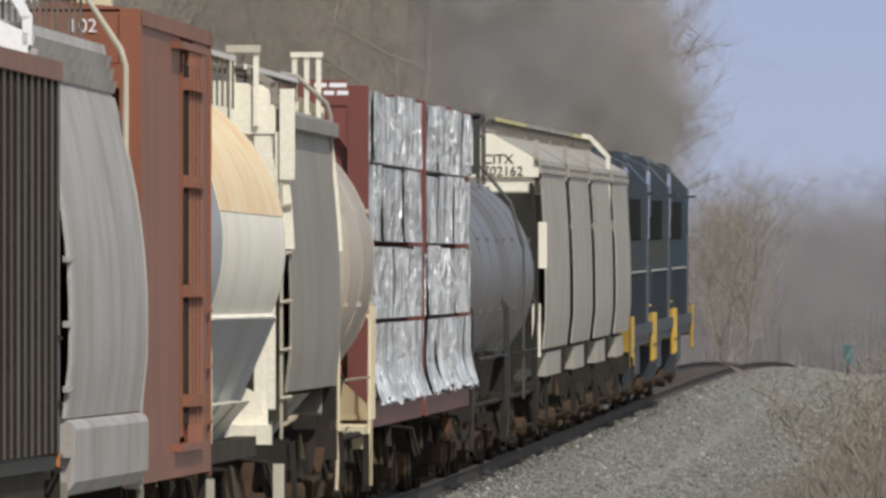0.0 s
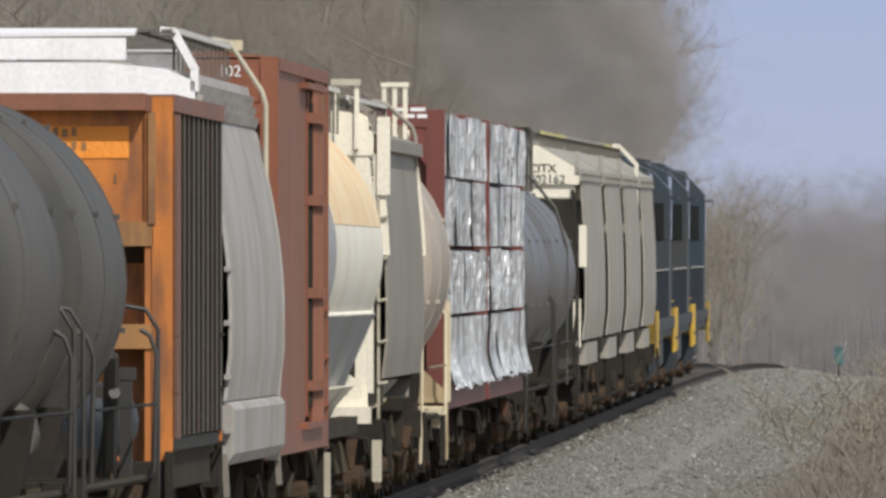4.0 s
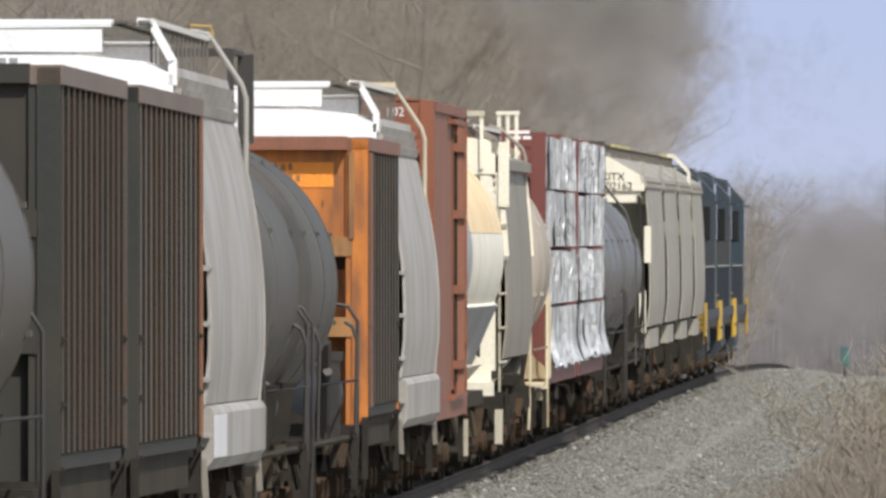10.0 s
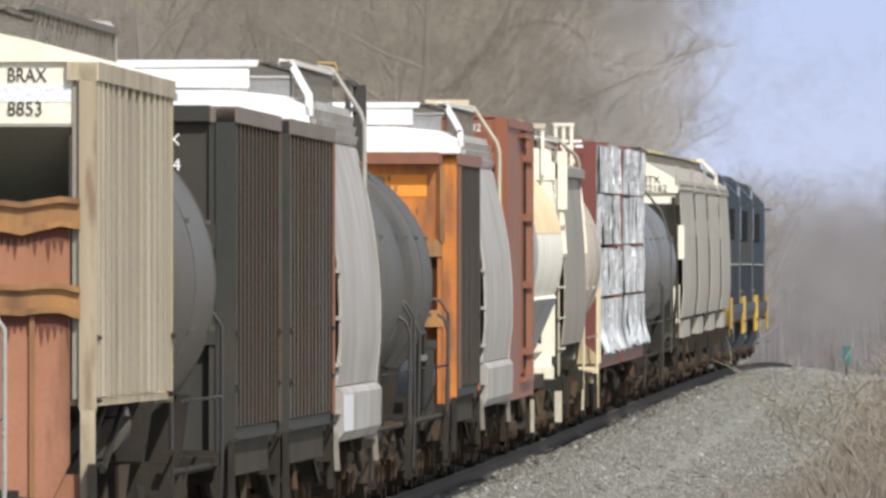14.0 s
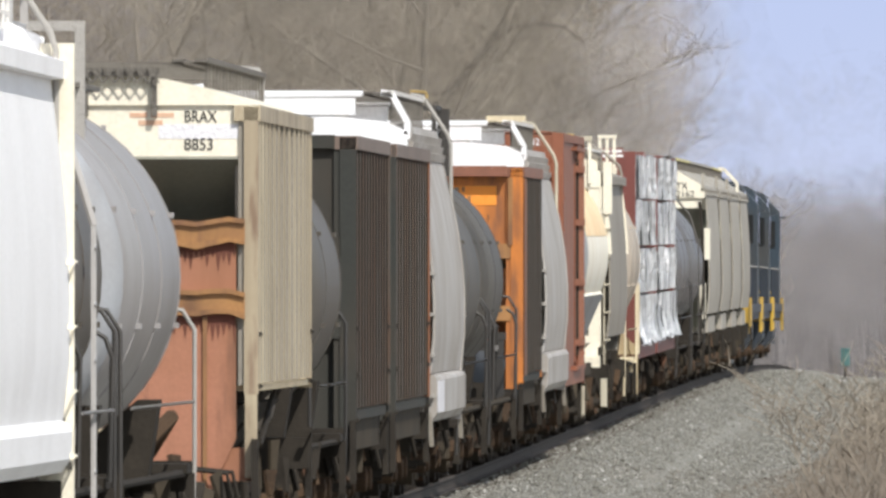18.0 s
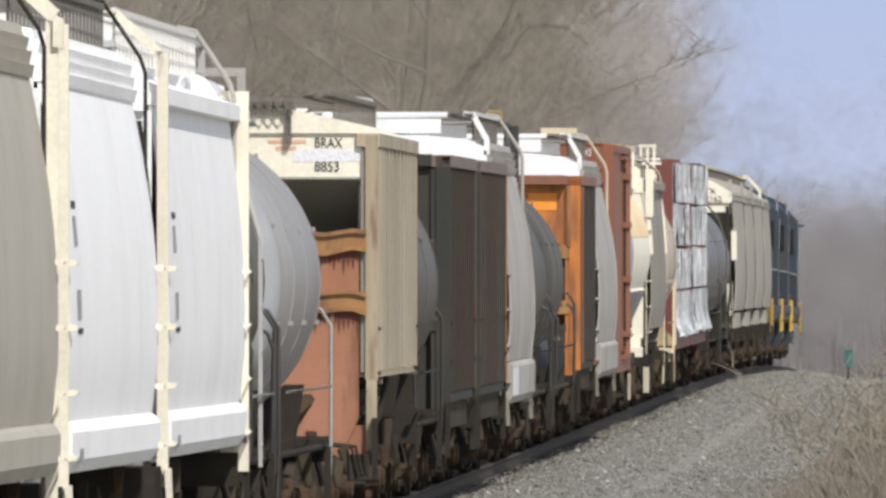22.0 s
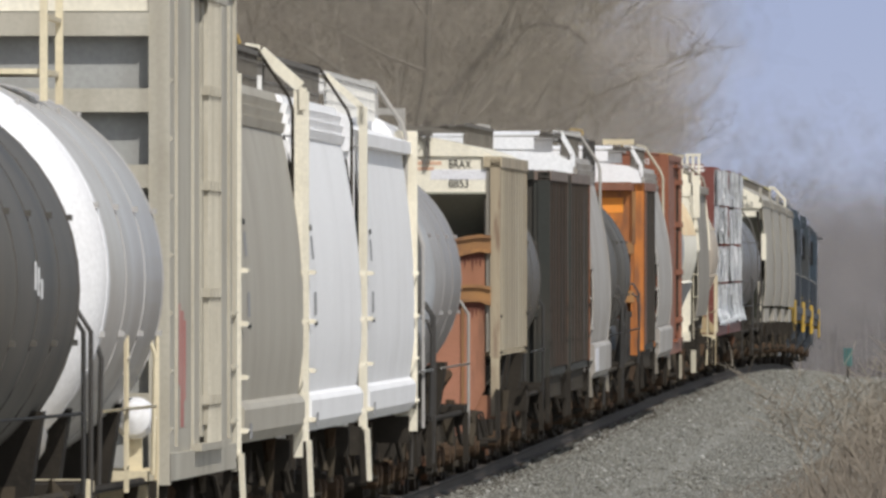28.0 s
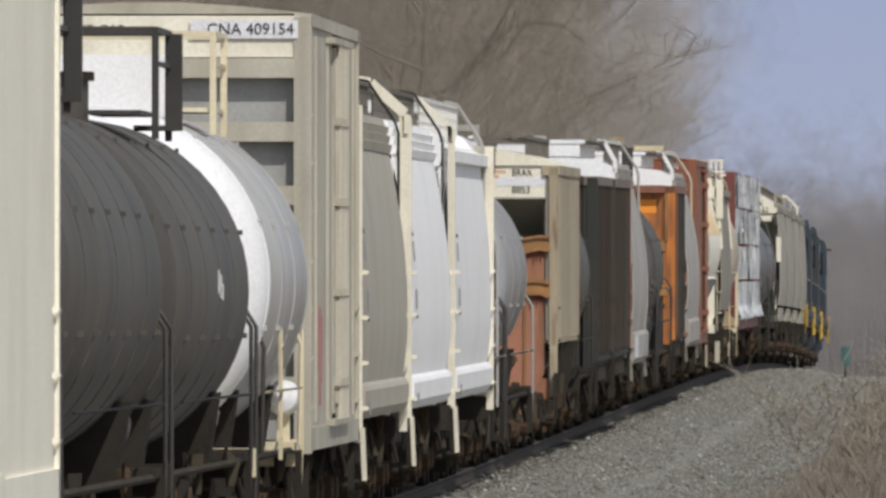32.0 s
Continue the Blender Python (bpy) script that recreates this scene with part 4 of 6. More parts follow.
def box_car(rear, front, mat, label, top=4.7, end_mat=None, beams=5, roof_mat=None, door_mat=None, ribs=0, door_y=0.0, bar_mat=None, wall_mat=None, slot_mat=None):
    """Boxcar with a plug door between tall locking bars, corner posts and ribbed ends."""
    end_mat, roof_mat, door_mat = end_mat or mat, roof_mat or mat, door_mat or mat
    car, L = rail_car("boxcar", rear, front, label, "boxcar")
    running_gear(car, L, inset=2.2)
    h = L / 2
    for s in (-1, 1):
        x0, x1 = sorted((s * 1.50, s * 1.54))
        for y0, y1 in ((-h + 0.1, door_y - 1.55), (door_y + 1.55, h - 0.1)):
            part("side", Geo().box(x0, x1, y0, y1, 1.2, top - 0.12), mat, car)
            for k in range(ribs):
                y = y0 + (y1 - y0) * (k + 0.5) / ribs
                xa, xb = sorted((s * 1.54, s * 1.565))
                part("side_post", Geo().box(xa, xb, y - 0.07, y + 0.07, 1.25, top - 0.2), mat, car)
        x0, x1 = sorted((s * 1.50, s * 1.56))
        door = part("plug_door", Geo().box(x0, x1, door_y - 1.5, door_y + 1.5, 1.3, top - 0.25), door_mat, car)
        for y in (door_y - 1.3, door_y - 0.45, door_y + 0.45, door_y + 1.3):
            xa, xb = sorted((s * 1.565, s * 1.608))
            # Added plate behind the keepers, dark by default for shade in the slots.
            part("bar_channel", Geo().box(xa, xb, y - 0.07, y - 0.04, 1.4, top - 0.35), slot_mat or STEEL, door)
            part("lock_bar", Geo().tube([(s * 1.60, y, 1.25), (s * 1.60, y, top - 0.2)], 0.035), bar_mat or door_mat, door)
            for z in (1.6, 2.5, 3.4, 4.2):
                xa, xb = sorted((s * 1.56, s * (1.655 if not slot_mat else 1.63)))
                part("bar_keeper", Geo().box(xa, xb, y - 0.11, y + 0.09, z - (0.03 if slot_mat else 0.05), z + 0.05), bar_mat or door_mat, door)
        xa, xb = sorted((s * 1.54, s * 1.63))
        for z in (1.22, top - 0.2):
            part("door_track", Geo().box(xa, xb, max(door_y - 3.6, -h + 0.2), min(door_y + 3.0, h - 0.2), z - 0.03, z + 0.03), mat, car)
        xa, xb = sorted((s * 1.40, s * 1.57))
        part("side_sill", Geo().box(xa, xb, -h + 0.05, h - 0.05, 0.98, 1.2), mat, car)
        part("eave", Geo().box(xa, xb, -h, h, top - 0.12, top), roof_mat, car)
        for sy in (-1, 1):
            end_rungs(car, s * 1.55, sy * (h - 0.35), 1.4, top - 0.8 if sy < 0 else 2.6, mat)
            part("step", Geo().box(s * 1.5 - 0.03, s * 1.5 + 0.03, sy * (h - 0.35) - 0.2, sy * (h - 0.35) + 0.2, 0.4, 0.46).box(s * 1.5 - 0.03, s * 1.5 + 0.03, sy * (h - 0.35) - 0.2, sy * (h - 0.35) - 0.15, 0.4, 1.0).box(s * 1.5 - 0.03, s * 1.5 + 0.03, sy * (h - 0.35) + 0.15, sy * (h - 0.35) + 0.2, 0.4, 1.0), STEEL, car)
    part("roof", Geo().prism(mirrored([(1.55, top), (0.9, top + 0.07), (0.3, top + 0.11)]), -h + 0.02, h - 0.02), roof_mat, car)
    for s in (-1, 1):
        y = s * (h - 0.06)
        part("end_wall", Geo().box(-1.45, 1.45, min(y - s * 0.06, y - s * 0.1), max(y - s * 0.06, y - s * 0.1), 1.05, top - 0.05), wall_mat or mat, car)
        for k in range(beams):
            z = top - 0.52 - 0.615 * k
            if z > 1.2:
                part("end_beam", Geo().box(-1.40, 1.40, min(y, y + s * 0.13), max(y, y + s * 0.13), z - 0.10, z + 0.09), mat, car)
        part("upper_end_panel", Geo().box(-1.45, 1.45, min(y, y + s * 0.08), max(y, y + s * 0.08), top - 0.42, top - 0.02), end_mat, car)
        for sx in (-1, 1):
            x0, x1 = sorted((sx * 1.57, sx * 1.40))
            part("corner_post", Geo().box(x0, x1, min(y - s * 0.1, y + s * 0.1), max(y - s * 0.1, y + s * 0.1), 0.95, top - 0.03), mat, car)
    return car


def tank_car(rear, front, mat, label, end_mat=None, r=1.5, zc=2.58, rings=5, band=None, platform=0.0, rail_mat=None, frame_mat=None, posts=None, nose=0.55, tail=0.55, second_rails=True, head_mat=None):
    """Tank car: shell with domed heads and strap rings, saddles, handrails round the ends, a platform on top."""
    rail_mat, frame_mat = rail_mat or mat, frame_mat or STEEL
    end_mat = end_mat or (RAIL_BLACK if mat in (BLACK, SLATE, BROWNTANK) else rail_mat)
    fore_mat = RAIL_BLACK if mat in (BLACK, SLATE, BROWNTANK) else rail_mat
    car, L = rail_car("tank_car", rear, front, label, "tank car")
    running_gear(car, L, 1.0)
    h = L / 2 - tail
    hf = L / 2 - nose
    dish = [(0.0, 0.02), (0.02, 0.35 * r), (0.10, 0.62 * r), (0.24, 0.83 * r), (0.42, 0.95 * r), (0.62, r)]
    shell = part("shell", Geo().lathe([(-h + y, q) for y, q in dish] + [(hf - y, q) for y, q in reversed(dish)], zc, 56), mat, car, smooth=True)
    for k in range(rings):
        y = -h + 0.7 + (h + hf - 1.4) * k / (rings - 1)
        part("strap_ring", Geo().lathe([(y - 0.05, r - 0.01), (y - 0.05, r + 0.009), (y + 0.05, r + 0.009), (y + 0.05, r - 0.01)], zc, 48), mat, shell, smooth=True)
        for a in (20, 55, -15):
            c, q = math.cos(radians(a)), math.sin(radians(a))
            part("rivet_lug", Geo().box((r - 0.01) * c, (r + 0.045) * c, y - 0.08, y + 0.08, zc + (r + 0.015) * q - 0.022, zc + (r + 0.015) * q + 0.022), mat, shell)
    # Head and band take brighter colours in place of sun on the end.
    if head_mat:
        part("rear_head", Geo().lathe([(-h - 0.012 + y, q * 1.004) for y, q in dish] + [(-h + 0.66, r + 0.006)], zc, 56), head_mat, shell, "domed head coloured bright for the sun on it", smooth=True)
    if band:
        bmat, b0, b1 = band
        part("painted_band", Geo().lathe([(-h + b0, r + 0.004), (-h + b0, r + 0.012), (-h + b1, r + 0.012), (-h + b1, r + 0.004)], zc, 56), bmat, shell, "band coloured white for sun on the tank's end", smooth=True)
    for s in (-1, 1):
        y = s * (L / 2 - 1.9)
        g = Geo()
        g.prism([(-1.2, 0.95), (1.2, 0.95), (1.3, 1.62), (1.12, 1.62), (0.8, 1.35), (0.0, 1.15), (-0.8, 1.35), (-1.12, 1.62), (-1.3, 1.62)], y - 0.35, y + 0.35)
        part("saddle", g, STEEL, car)
        ys = s * L / 2
        part("end_platform", Geo().box(-1.5, 1.5, min(ys, ys - s * 1.3), max(ys, ys - s * 1.3), 1.0, 1.08), frame_mat, car)
        part("end_sill", Geo().box(-1.52, 1.52, min(ys + s * 0.04, ys - s * 0.1), max(ys + s * 0.04, ys - s * 0.1), 0.84, 1.1), frame_mat, car)
        for sx in (-1, 1):
            part("end_handrail", Geo().tube([(sx * 1.5, ys - s * 0.1, 0.5), (sx * 1.52, ys - s * 0.1, 1.1), (sx * 1.52, ys - s * 0.1, 2.2), (sx * 1.42, ys - s * 0.1, 2.36), (sx * 1.2, ys - s * 0.1, 2.4)], 0.019, 8), end_mat if s < 0 else fore_mat, car, smooth=True)
            if second_rails:
                part("end_handrail", Geo().tube([(sx * 1.53, ys - s * 1.35, 1.05), (sx * 1.55, ys - s * 1.35, 2.0), (sx * 1.50, ys - s * 1.35, 2.15), (sx * 1.42, ys - s * 1.35, 2.2)], 0.019, 8), end_mat if s < 0 else fore_mat, car, smooth=True)
            part("side_handrail", Geo().tube([(sx * 1.56, -L / 2 + 1.5, 1.6), (sx * 1.56, L / 2 - 1.5, 1.6)], 0.014), rail_mat, car)
            part("step", Geo().box(sx * 1.5 - 0.04, sx * 1.5 + 0.04, ys - s * 0.5 - 0.2, ys - s * 0.5 + 0.2, 0.4, 0.46).box(sx * 1.5 - 0.03, sx * 1.5 + 0.03, ys - s * 0.5 - 0.2, ys - s * 0.5 - 0.15, 0.4, 1.0).box(sx * 1.5 - 0.03, sx * 1.5 + 0.03, ys - s * 0.5 + 0.15, ys - s * 0.5 + 0.2, 0.4, 1.0), STEEL, car)
        if posts:
            part("brake_stand", Geo().box(0.5, 0.75, min(ys - s * 0.2, ys - s * 0.5), max(ys - s * 0.2, ys - s * 0.5), 1.08, 1.9), posts, car)
    for sx in (-1, 1):
        part("side_pipe", Geo().tube([(sx * 1.44, -L / 2 + 0.5, 1.0), (sx * 1.44, L / 2 - 0.5, 1.0)], 0.035), SILL_BROWN if mat is BLACK else STEEL, car)
    part("air_reservoir", Geo().lathe([(-L / 2 + 0.35, 0.1), (-L / 2 + 0.4, 0.3), (-L / 2 + 1.3, 0.3), (-L / 2 + 1.35, 0.1)], 1.42, 16, 0.85), mat, car, smooth=True)
    dome = part("dome", Geo().tube([(0, 0.0, zc + r - 0.1), (0, 0.0, zc + r + 0.28)], 0.45, 16), mat, car, smooth=True)
    part("dome_lid", Geo().tube([(0, 0.0, zc + r + 0.28), (0, 0.0, zc + r + 0.36)], 0.5, 16), STEEL, dome)
    if platform:
        p = platform
        z = zc + r + 0.02
        pw = 1.08 if rail_mat is RAIL_BLACK else 0.95
        if rail_mat is RAIL_BLACK:
            part("ladder_plate", Geo().box(1.06, 1.2, p - 0.06, p + 0.06, z - 0.12, z + 0.68).box(0.78, 1.2, p - 0.1, p + 0.1, z - 0.16, z - 0.11), rail_mat, car, "broad black ladder plate")
        if rail_mat is CREAM:
            part("valve_housing", Geo().prism([(-0.9, z - 0.1), (0.5, z - 0.1), (0.5, z + 0.46), (0.44, z + 0.5), (-0.84, z + 0.5), (-0.9, z + 0.46)], -0.6, 0.6), WHITE_AND_LIT, car, "white valve housing")
        deck = part("top_platform", Geo().box(-0.95, -0.5, -p, p, z - 0.04, z).box(0.5, 0.95, -p, p, z - 0.04, z), rail_mat, car)
        for sx in (-1, 1):
            for sy in (-1, 1):
                part("platform_post", Geo().box(sx * pw - 0.03, sx * pw + 0.03, sy * p - 0.04, sy * p + 0.04, z - 0.25, z + 0.70), rail_mat, deck)
            part("platform_rail", Geo().box(sx * pw - 0.02, sx * pw + 0.02, -p, p, z + 0.66, z + 0.71), rail_mat, deck)
            part("platform_rail", Geo().box(sx * pw - 0.02, sx * pw + 0.02, -p, p, z + 0.38, z + 0.42), rail_mat, deck)
        for sy in (-1, 1):
            part("platform_rail", Geo().box(-pw, pw, sy * p - 0.03, sy * p + 0.03, z + 0.66, z + 0.71), rail_mat, deck)
        if rail_mat is not RAIL_BLACK:
            ladder(car, 1.53, 0.0, 0.95, 3.0, 0.42, rail_mat)
        if rail_mat not in (CREAM, RAIL_BLACK):
            part("upper_ladder", Geo().tube([(1.53, -0.2, 3.0), (1.35, -0.2, 3.6), (0.95, -0.2, z)], 0.025).tube([(1.53, 0.2, 3.0), (1.35, 0.2, 3.6), (0.95, 0.2, z)], 0.025), rail_mat, car)
    return car


def centerbeam(rear, front, label, stakes=True):
    """Bulkhead flat car with a centre partition, loaded with packs of lumber in silver wrap."""
    car, L = rail_car("centerbeam_flatcar", rear, front, label, "flat car")
    running_gear(car, L)
    h = L / 2
    part("deck", Geo().prism([(-1.5, 1.05), (1.5, 1.05), (1.5, 1.34), (-1.5, 1.34)], -h, h), OXIDE, car)
    part("center_partition", Geo().box(-0.06, 0.06, -h + 0.5, h - 0.5, 1.34, 4.55), OXIDE, car)
    part("top_chord", Geo().box(-0.3, 0.3, -h + 0.2, h - 0.2, 4.55, 4.68), OXIDE, car)
    for s in (-1, 1):
        y = s * (h - 0.12)
        part("bulkhead_header", Geo().box(-1.28, 1.28, min(y, y + s * 0.13), max(y, y + s * 0.13), 4.45, 4.72), OXIDE, car)
        part("bulkhead", Geo().box(-1.48, 1.48, min(y, y - s * 0.08), max(y, y - s * 0.08), 1.34, 4.62), OXIDE, car)
        for sx in (-1, 1):
            x0, x1 = sorted((sx * 1.50, sx * 1.28))
            part("bulkhead_post", Geo().box(x0, x1, min(y + s * 0.12, y - s * 0.1), max(y + s * 0.12, y - s * 0.1), 1.2 if stakes or s > 0 else 2.9, 4.66), OXIDE, car)
            part("bulkhead_gusset", Geo().slab((sx * 1.28, y + s * 0.08, 4.55), (sx * 0.85, y + s * 0.08, 4.55), (sx * 1.27, y + s * 0.08, 4.0), (sx * 1.28, y + s * 0.08, 4.0), 0.03), OXIDE, car)
            if s < 0 and stakes:
                part("end_stake", Geo().box(sx * 1.52 - 0.03, sx * 1.52 + 0.05, y - 0.06, y + 0.06, 1.15, 2.35), CREAM, car, "cream-painted stake")
                part("stake_foot", Geo().box(sx * 1.50 - 0.05, sx * 1.50 + 0.04, y - 0.06, y + 0.06, 0.45, 1.15), STEP_TAN, car)
                prof = [(1.08, 1.2), (1.52, 1.2), (1.52, 1.28), (1.20, 1.58), (1.08, 1.58)]
                part("end_brace", Geo().prism(prof if sx > 0 else [(-a, b) for a, b in reversed(prof)], y - 0.36, y - 0.3), STEP_TAN, car, "tan end brace")
                part("end_deck", Geo().box(min(sx * 0.6, sx * 1.5), max(sx * 0.6, sx * 1.5), y - 0.4, y - 0.12, 1.14, 1.2), STEP_TAN, car)
        if s < 0:
            for x0, x1, z0 in ((0.93, 1.06, 4.64), (1.09, 1.27, 4.64), (0.93, 1.0, 4.56), (1.03, 1.14, 4.56), (1.17, 1.29, 4.56)):
                part("white_word", Geo().box(x0, x1, y - 0.135, y - 0.13, z0, z0 + 0.045), LETTER_WHITE, car, "small white stencilled word")
        for z in (2.0, 2.8, 3.6):
            part("bulkhead_beam", Geo().box(-1.28, 1.28, min(y, y + s * 0.12), max(y, y + s * 0.12), z - 0.1, z + 0.1), OXIDE, car)
    rng = random.Random(int(abs(rear) * 10))
    rows, cols = 4, 5
    zs = [1.36, 2.2, 3.03, 3.86, 4.66]
    for sx in (-1, 1):
        for k in range(cols):
            ya, yb = -h + (0.45 if k or stakes else 0.25) + (L - 0.9) * k / cols, -h + 0.45 + (L - 0.9) * (k + 1) / cols - 0.05
            for r in range(rows):
                part("lumber_pack", pack(ya, yb, zs[r], zs[r + 1] - 0.05, sx, rng, r == 0), WRAP, car, smooth=False)
    return car


def pack(ya, yb, z0, z1, sx, rng, skirt):
    """A wrapped pack of lumber: crinkled faces, and a loose hem that hangs out on the lowest row."""
    g = Geo()
    nu, nv = 34, 8
    xo, xi = 1.51 + rng.uniform(-0.02, 0.03), 0.14
    ph, dz = rng.uniform(0, 9), rng.uniform(-0.03, 0.03)

    def fold(u, w):
        return 0.05 * noise.noise(Vector((u * 2.2 + ph, w * 0.7, sx))) + 0.045 * noise.noise(Vector((u * 5.5 + ph, w * 1.5, sx * 3)))
    v, f = [], []
    for j in range(nv + 1):
        for i in range(nu + 1):
            u, w = ya + (yb - ya) * i / nu, z0 + (z1 - z0) * j / nv
            flare = 0.16 * max(0.0, 1 - (w - z0) / 0.35) ** 1.5 * (0.6 + 0.8 * noise.noise(Vector((u * 1.3 + ph, 0, 7)))) if skirt else 0.0
            drop = -0.10 * max(0.0, 1 - (w - z0) / 0.3) * (0.5 + noise.noise(Vector((u * 2.5, ph, 2)))) if skirt else dz * (j == nv)
            v.append((sx * (xo + fold(u, w) + max(0.0, flare)), u, w + drop))
    k = nu + 1
    f = [(j * k + i, j * k + i + 1, (j + 1) * k + i + 1, (j + 1) * k + i) for j in range(nv) for i in range(nu)]
    if sx < 0:
        f = [tuple(reversed(q)) for q in f]
    g.add(v, f)
    g.box(min(sx * xi, sx * (xo - 0.03)), max(sx * xi, sx * (xo - 0.03)), ya + 0.005, yb - 0.005, z0, z1 - 0.01)
    return g


def locomotive(rear, front, label):
    """Road diesel: long hood with radiator flares and fans, cab, walkways with yellow end rails."""
    car, L = rail_car("locomotive", rear, front, label, "locomotive")
    h = L / 2
    part("underframe", Geo().box(-1.5, 1.5, -h + 0.3, h - 0.3, 1.25, 1.6), LOCO_DARK, car)
    part("walkway_edge", Geo().box(1.5, 1.56, -h + 0.3, h - 0.3, 1.42, 1.62), LOCO_DARK, car)
    part("walkway_edge", Geo().box(-1.56, -1.5, -h + 0.3, h - 0.3, 1.42, 1.62), LOCO_DARK, car)
    part("fuel_tank", Geo().prism([(-1.2, 0.45), (1.2, 0.45), (1.45, 0.75), (1.45, 1.25), (-1.45, 1.25), (-1.45, 0.75)], -3.4, 2.6), LOCO_DARK, car)
    hood = part("long_hood", Geo().prism(mirrored([(1.0, 1.6), (1.0, 4.25), (0.75, 4.45)]), -h + 1.2, h - 5.6), BLUE, car)
    flare = part("radiator_flare", Geo().prism(mirrored([(1.0, 3.5), (1.35, 3.85), (1.35, 4.4), (0.9, 4.6)]), -h + 1.6, -h + 6.6), BLUE, car)
    for k in range(3):
        y = -h + 2.4 + k * 1.6
        part("roof_fan", Geo().tube([(0, y, 4.58), (0, y, 4.72)], 0.6, 18), LOCO_DARK, flare)
    part("hood_roof", Geo().prism(mirrored([(0.80, 4.43), (0.80, 4.47), (0.3, 4.50)]), -h + 1.3, h - 5.7), LOCO_DARK, hood)
    part("cab_roof", Geo().prism(mirrored([(1.16, 4.47), (1.10, 4.53), (0.5, 4.64)]), h - 5.7, h - 3.0), LOCO_DARK, car)
    for k in range(6):
        y = -h + 2.0 + k * 2.3
        part("lift_lug", Geo().box(0.62, 0.82, y - 0.1, y + 0.1, 4.45, 4.66), LOCO_DARK, hood)
    part("intake_grille", Geo().box(1.34, 1.37, -h + 1.9, -h + 6.2, 3.92, 4.32), GLASS_DARK, flare)
    part("blower_bulge", Geo().prism(mirrored([(1.0, 3.3), (1.22, 3.5), (1.22, 4.3), (0.9, 4.5)]), h - 9.0, h - 5.7), BLUE, car)
    part("exhaust_stack", Geo().box(-0.3, 0.3, -0.6, 0.6, 4.44, 4.78), LOCO_DARK, car)
    part("dynamic_brake", Geo().prism(mirrored([(1.05, 4.0), (1.05, 4.42), (0.8, 4.66)]), -2.6, 1.8), BLUE, car)
    for k in range(9):
        y = -h + 2.0 + k * (L - 8.4) / 9
        part("hood_door", Geo().box(1.0, 1.03, y, y + (L - 8.4) / 9 - 0.12, 1.8, 3.3), BLUE, hood)
    cab = part("cab", Geo().prism(mirrored([(1.52, 1.6), (1.52, 4.05), (1.1, 4.5), (0.5, 4.6)]), h - 5.6, h - 3.1), BLUE, car)
    for sx in (-1, 1):
        x0, x1 = sorted((sx * 1.5, sx * 1.54))
        part("side_window", Geo().box(x0, x1, h - 5.1, h - 3.6, 3.1, 3.85), GLASS_DARK, cab)
        part("sunshade", Geo().box(min(sx * 1.52, sx * 1.7), max(sx * 1.52, sx * 1.7), h - 5.2, h - 3.5, 3.88, 3.92), LOCO_DARK, cab)
    part("back_window", Geo().box(1.05, 1.42, h - 5.63, h - 5.6, 3.1, 3.8), GLASS_DARK, cab)
    part("nose", Geo().prism(mirrored([(0.95, 1.6), (0.95, 3.0), (0.6, 3.15)]), h - 3.1, h - 1.0), BLUE, car)
    for s in (-1, 1):
        y = s * (h - 0.25)
        part("end_plate", Geo().box(-1.5, 1.5, min(y, y - s * 0.1), max(y, y - s * 0.1), 1.2, 1.75), YELLOW, car, "yellow end sheet")
        part("snow_plow" if s > 0 else "footboard", Geo().slab((-1.15, y + s * 0.1, 0.62), (1.15, y + s * 0.1, 0.62), (1.15, y + s * 0.3, 0.22), (-1.15, y + s * 0.3, 0.22), 0.04), LOCO_DARK, car)
        for sx in (-1, 1):
            st = part("step_well", Geo().box(min(sx * 1.55, sx * 1.15), max(sx * 1.55, sx * 1.15), min(y, y - s * 0.7), max(y, y - s * 0.7), 1.18, 1.6), YELLOW, car, "yellow step well")
            for z in (0.62, 0.92, 1.2):
                part("step", Geo().box(sx * 1.57 - 0.03, sx * 1.57 + 0.03, y - s * 0.35 - 0.3, y - s * 0.35 + 0.3, z - 0.03, z + 0.03), LOCO_DARK, st)
            for dy in (0.0, 0.75):
                part("grab_rail", Geo().tube([(sx * 1.54, y - s * dy, 0.92), (sx * 1.54, y - s * dy, 1.78)], 0.04), YELLOW, car, "yellow grab rail")
            part("hand_rail", Geo().tube([(sx * 1.5, y - s * 0.05, 1.9), (sx * 0.5, y - s * 0.05, 1.92)], 0.02), YELLOW, car)
        part("coupler", COUPLER_ME, STEEL, car, at=(0, s * (h + 0.15), 0)).rotation_euler = (0, 0, 0 if s > 0 else math.pi)
        truck(car, s * (h - 4.2), (-1.8, 0.0, 1.8), FRAME3_ME)
    for sx in (-1, 1):
        for k in range(8):
            y = -h + 1.2 + k * (L - 7.5) / 7
            part("rail_stanchion", Geo().tube([(sx * 1.5, y, 1.6), (sx * 1.5, y, 2.52)], 0.02), LOCO_DARK, car)
        part("side_handrail", Geo().tube([(sx * 1.5, -h + 0.4, 2.52), (sx * 1.5, h - 5.6, 2.52)], 0.022), RAIL_GREY, car)
    return car


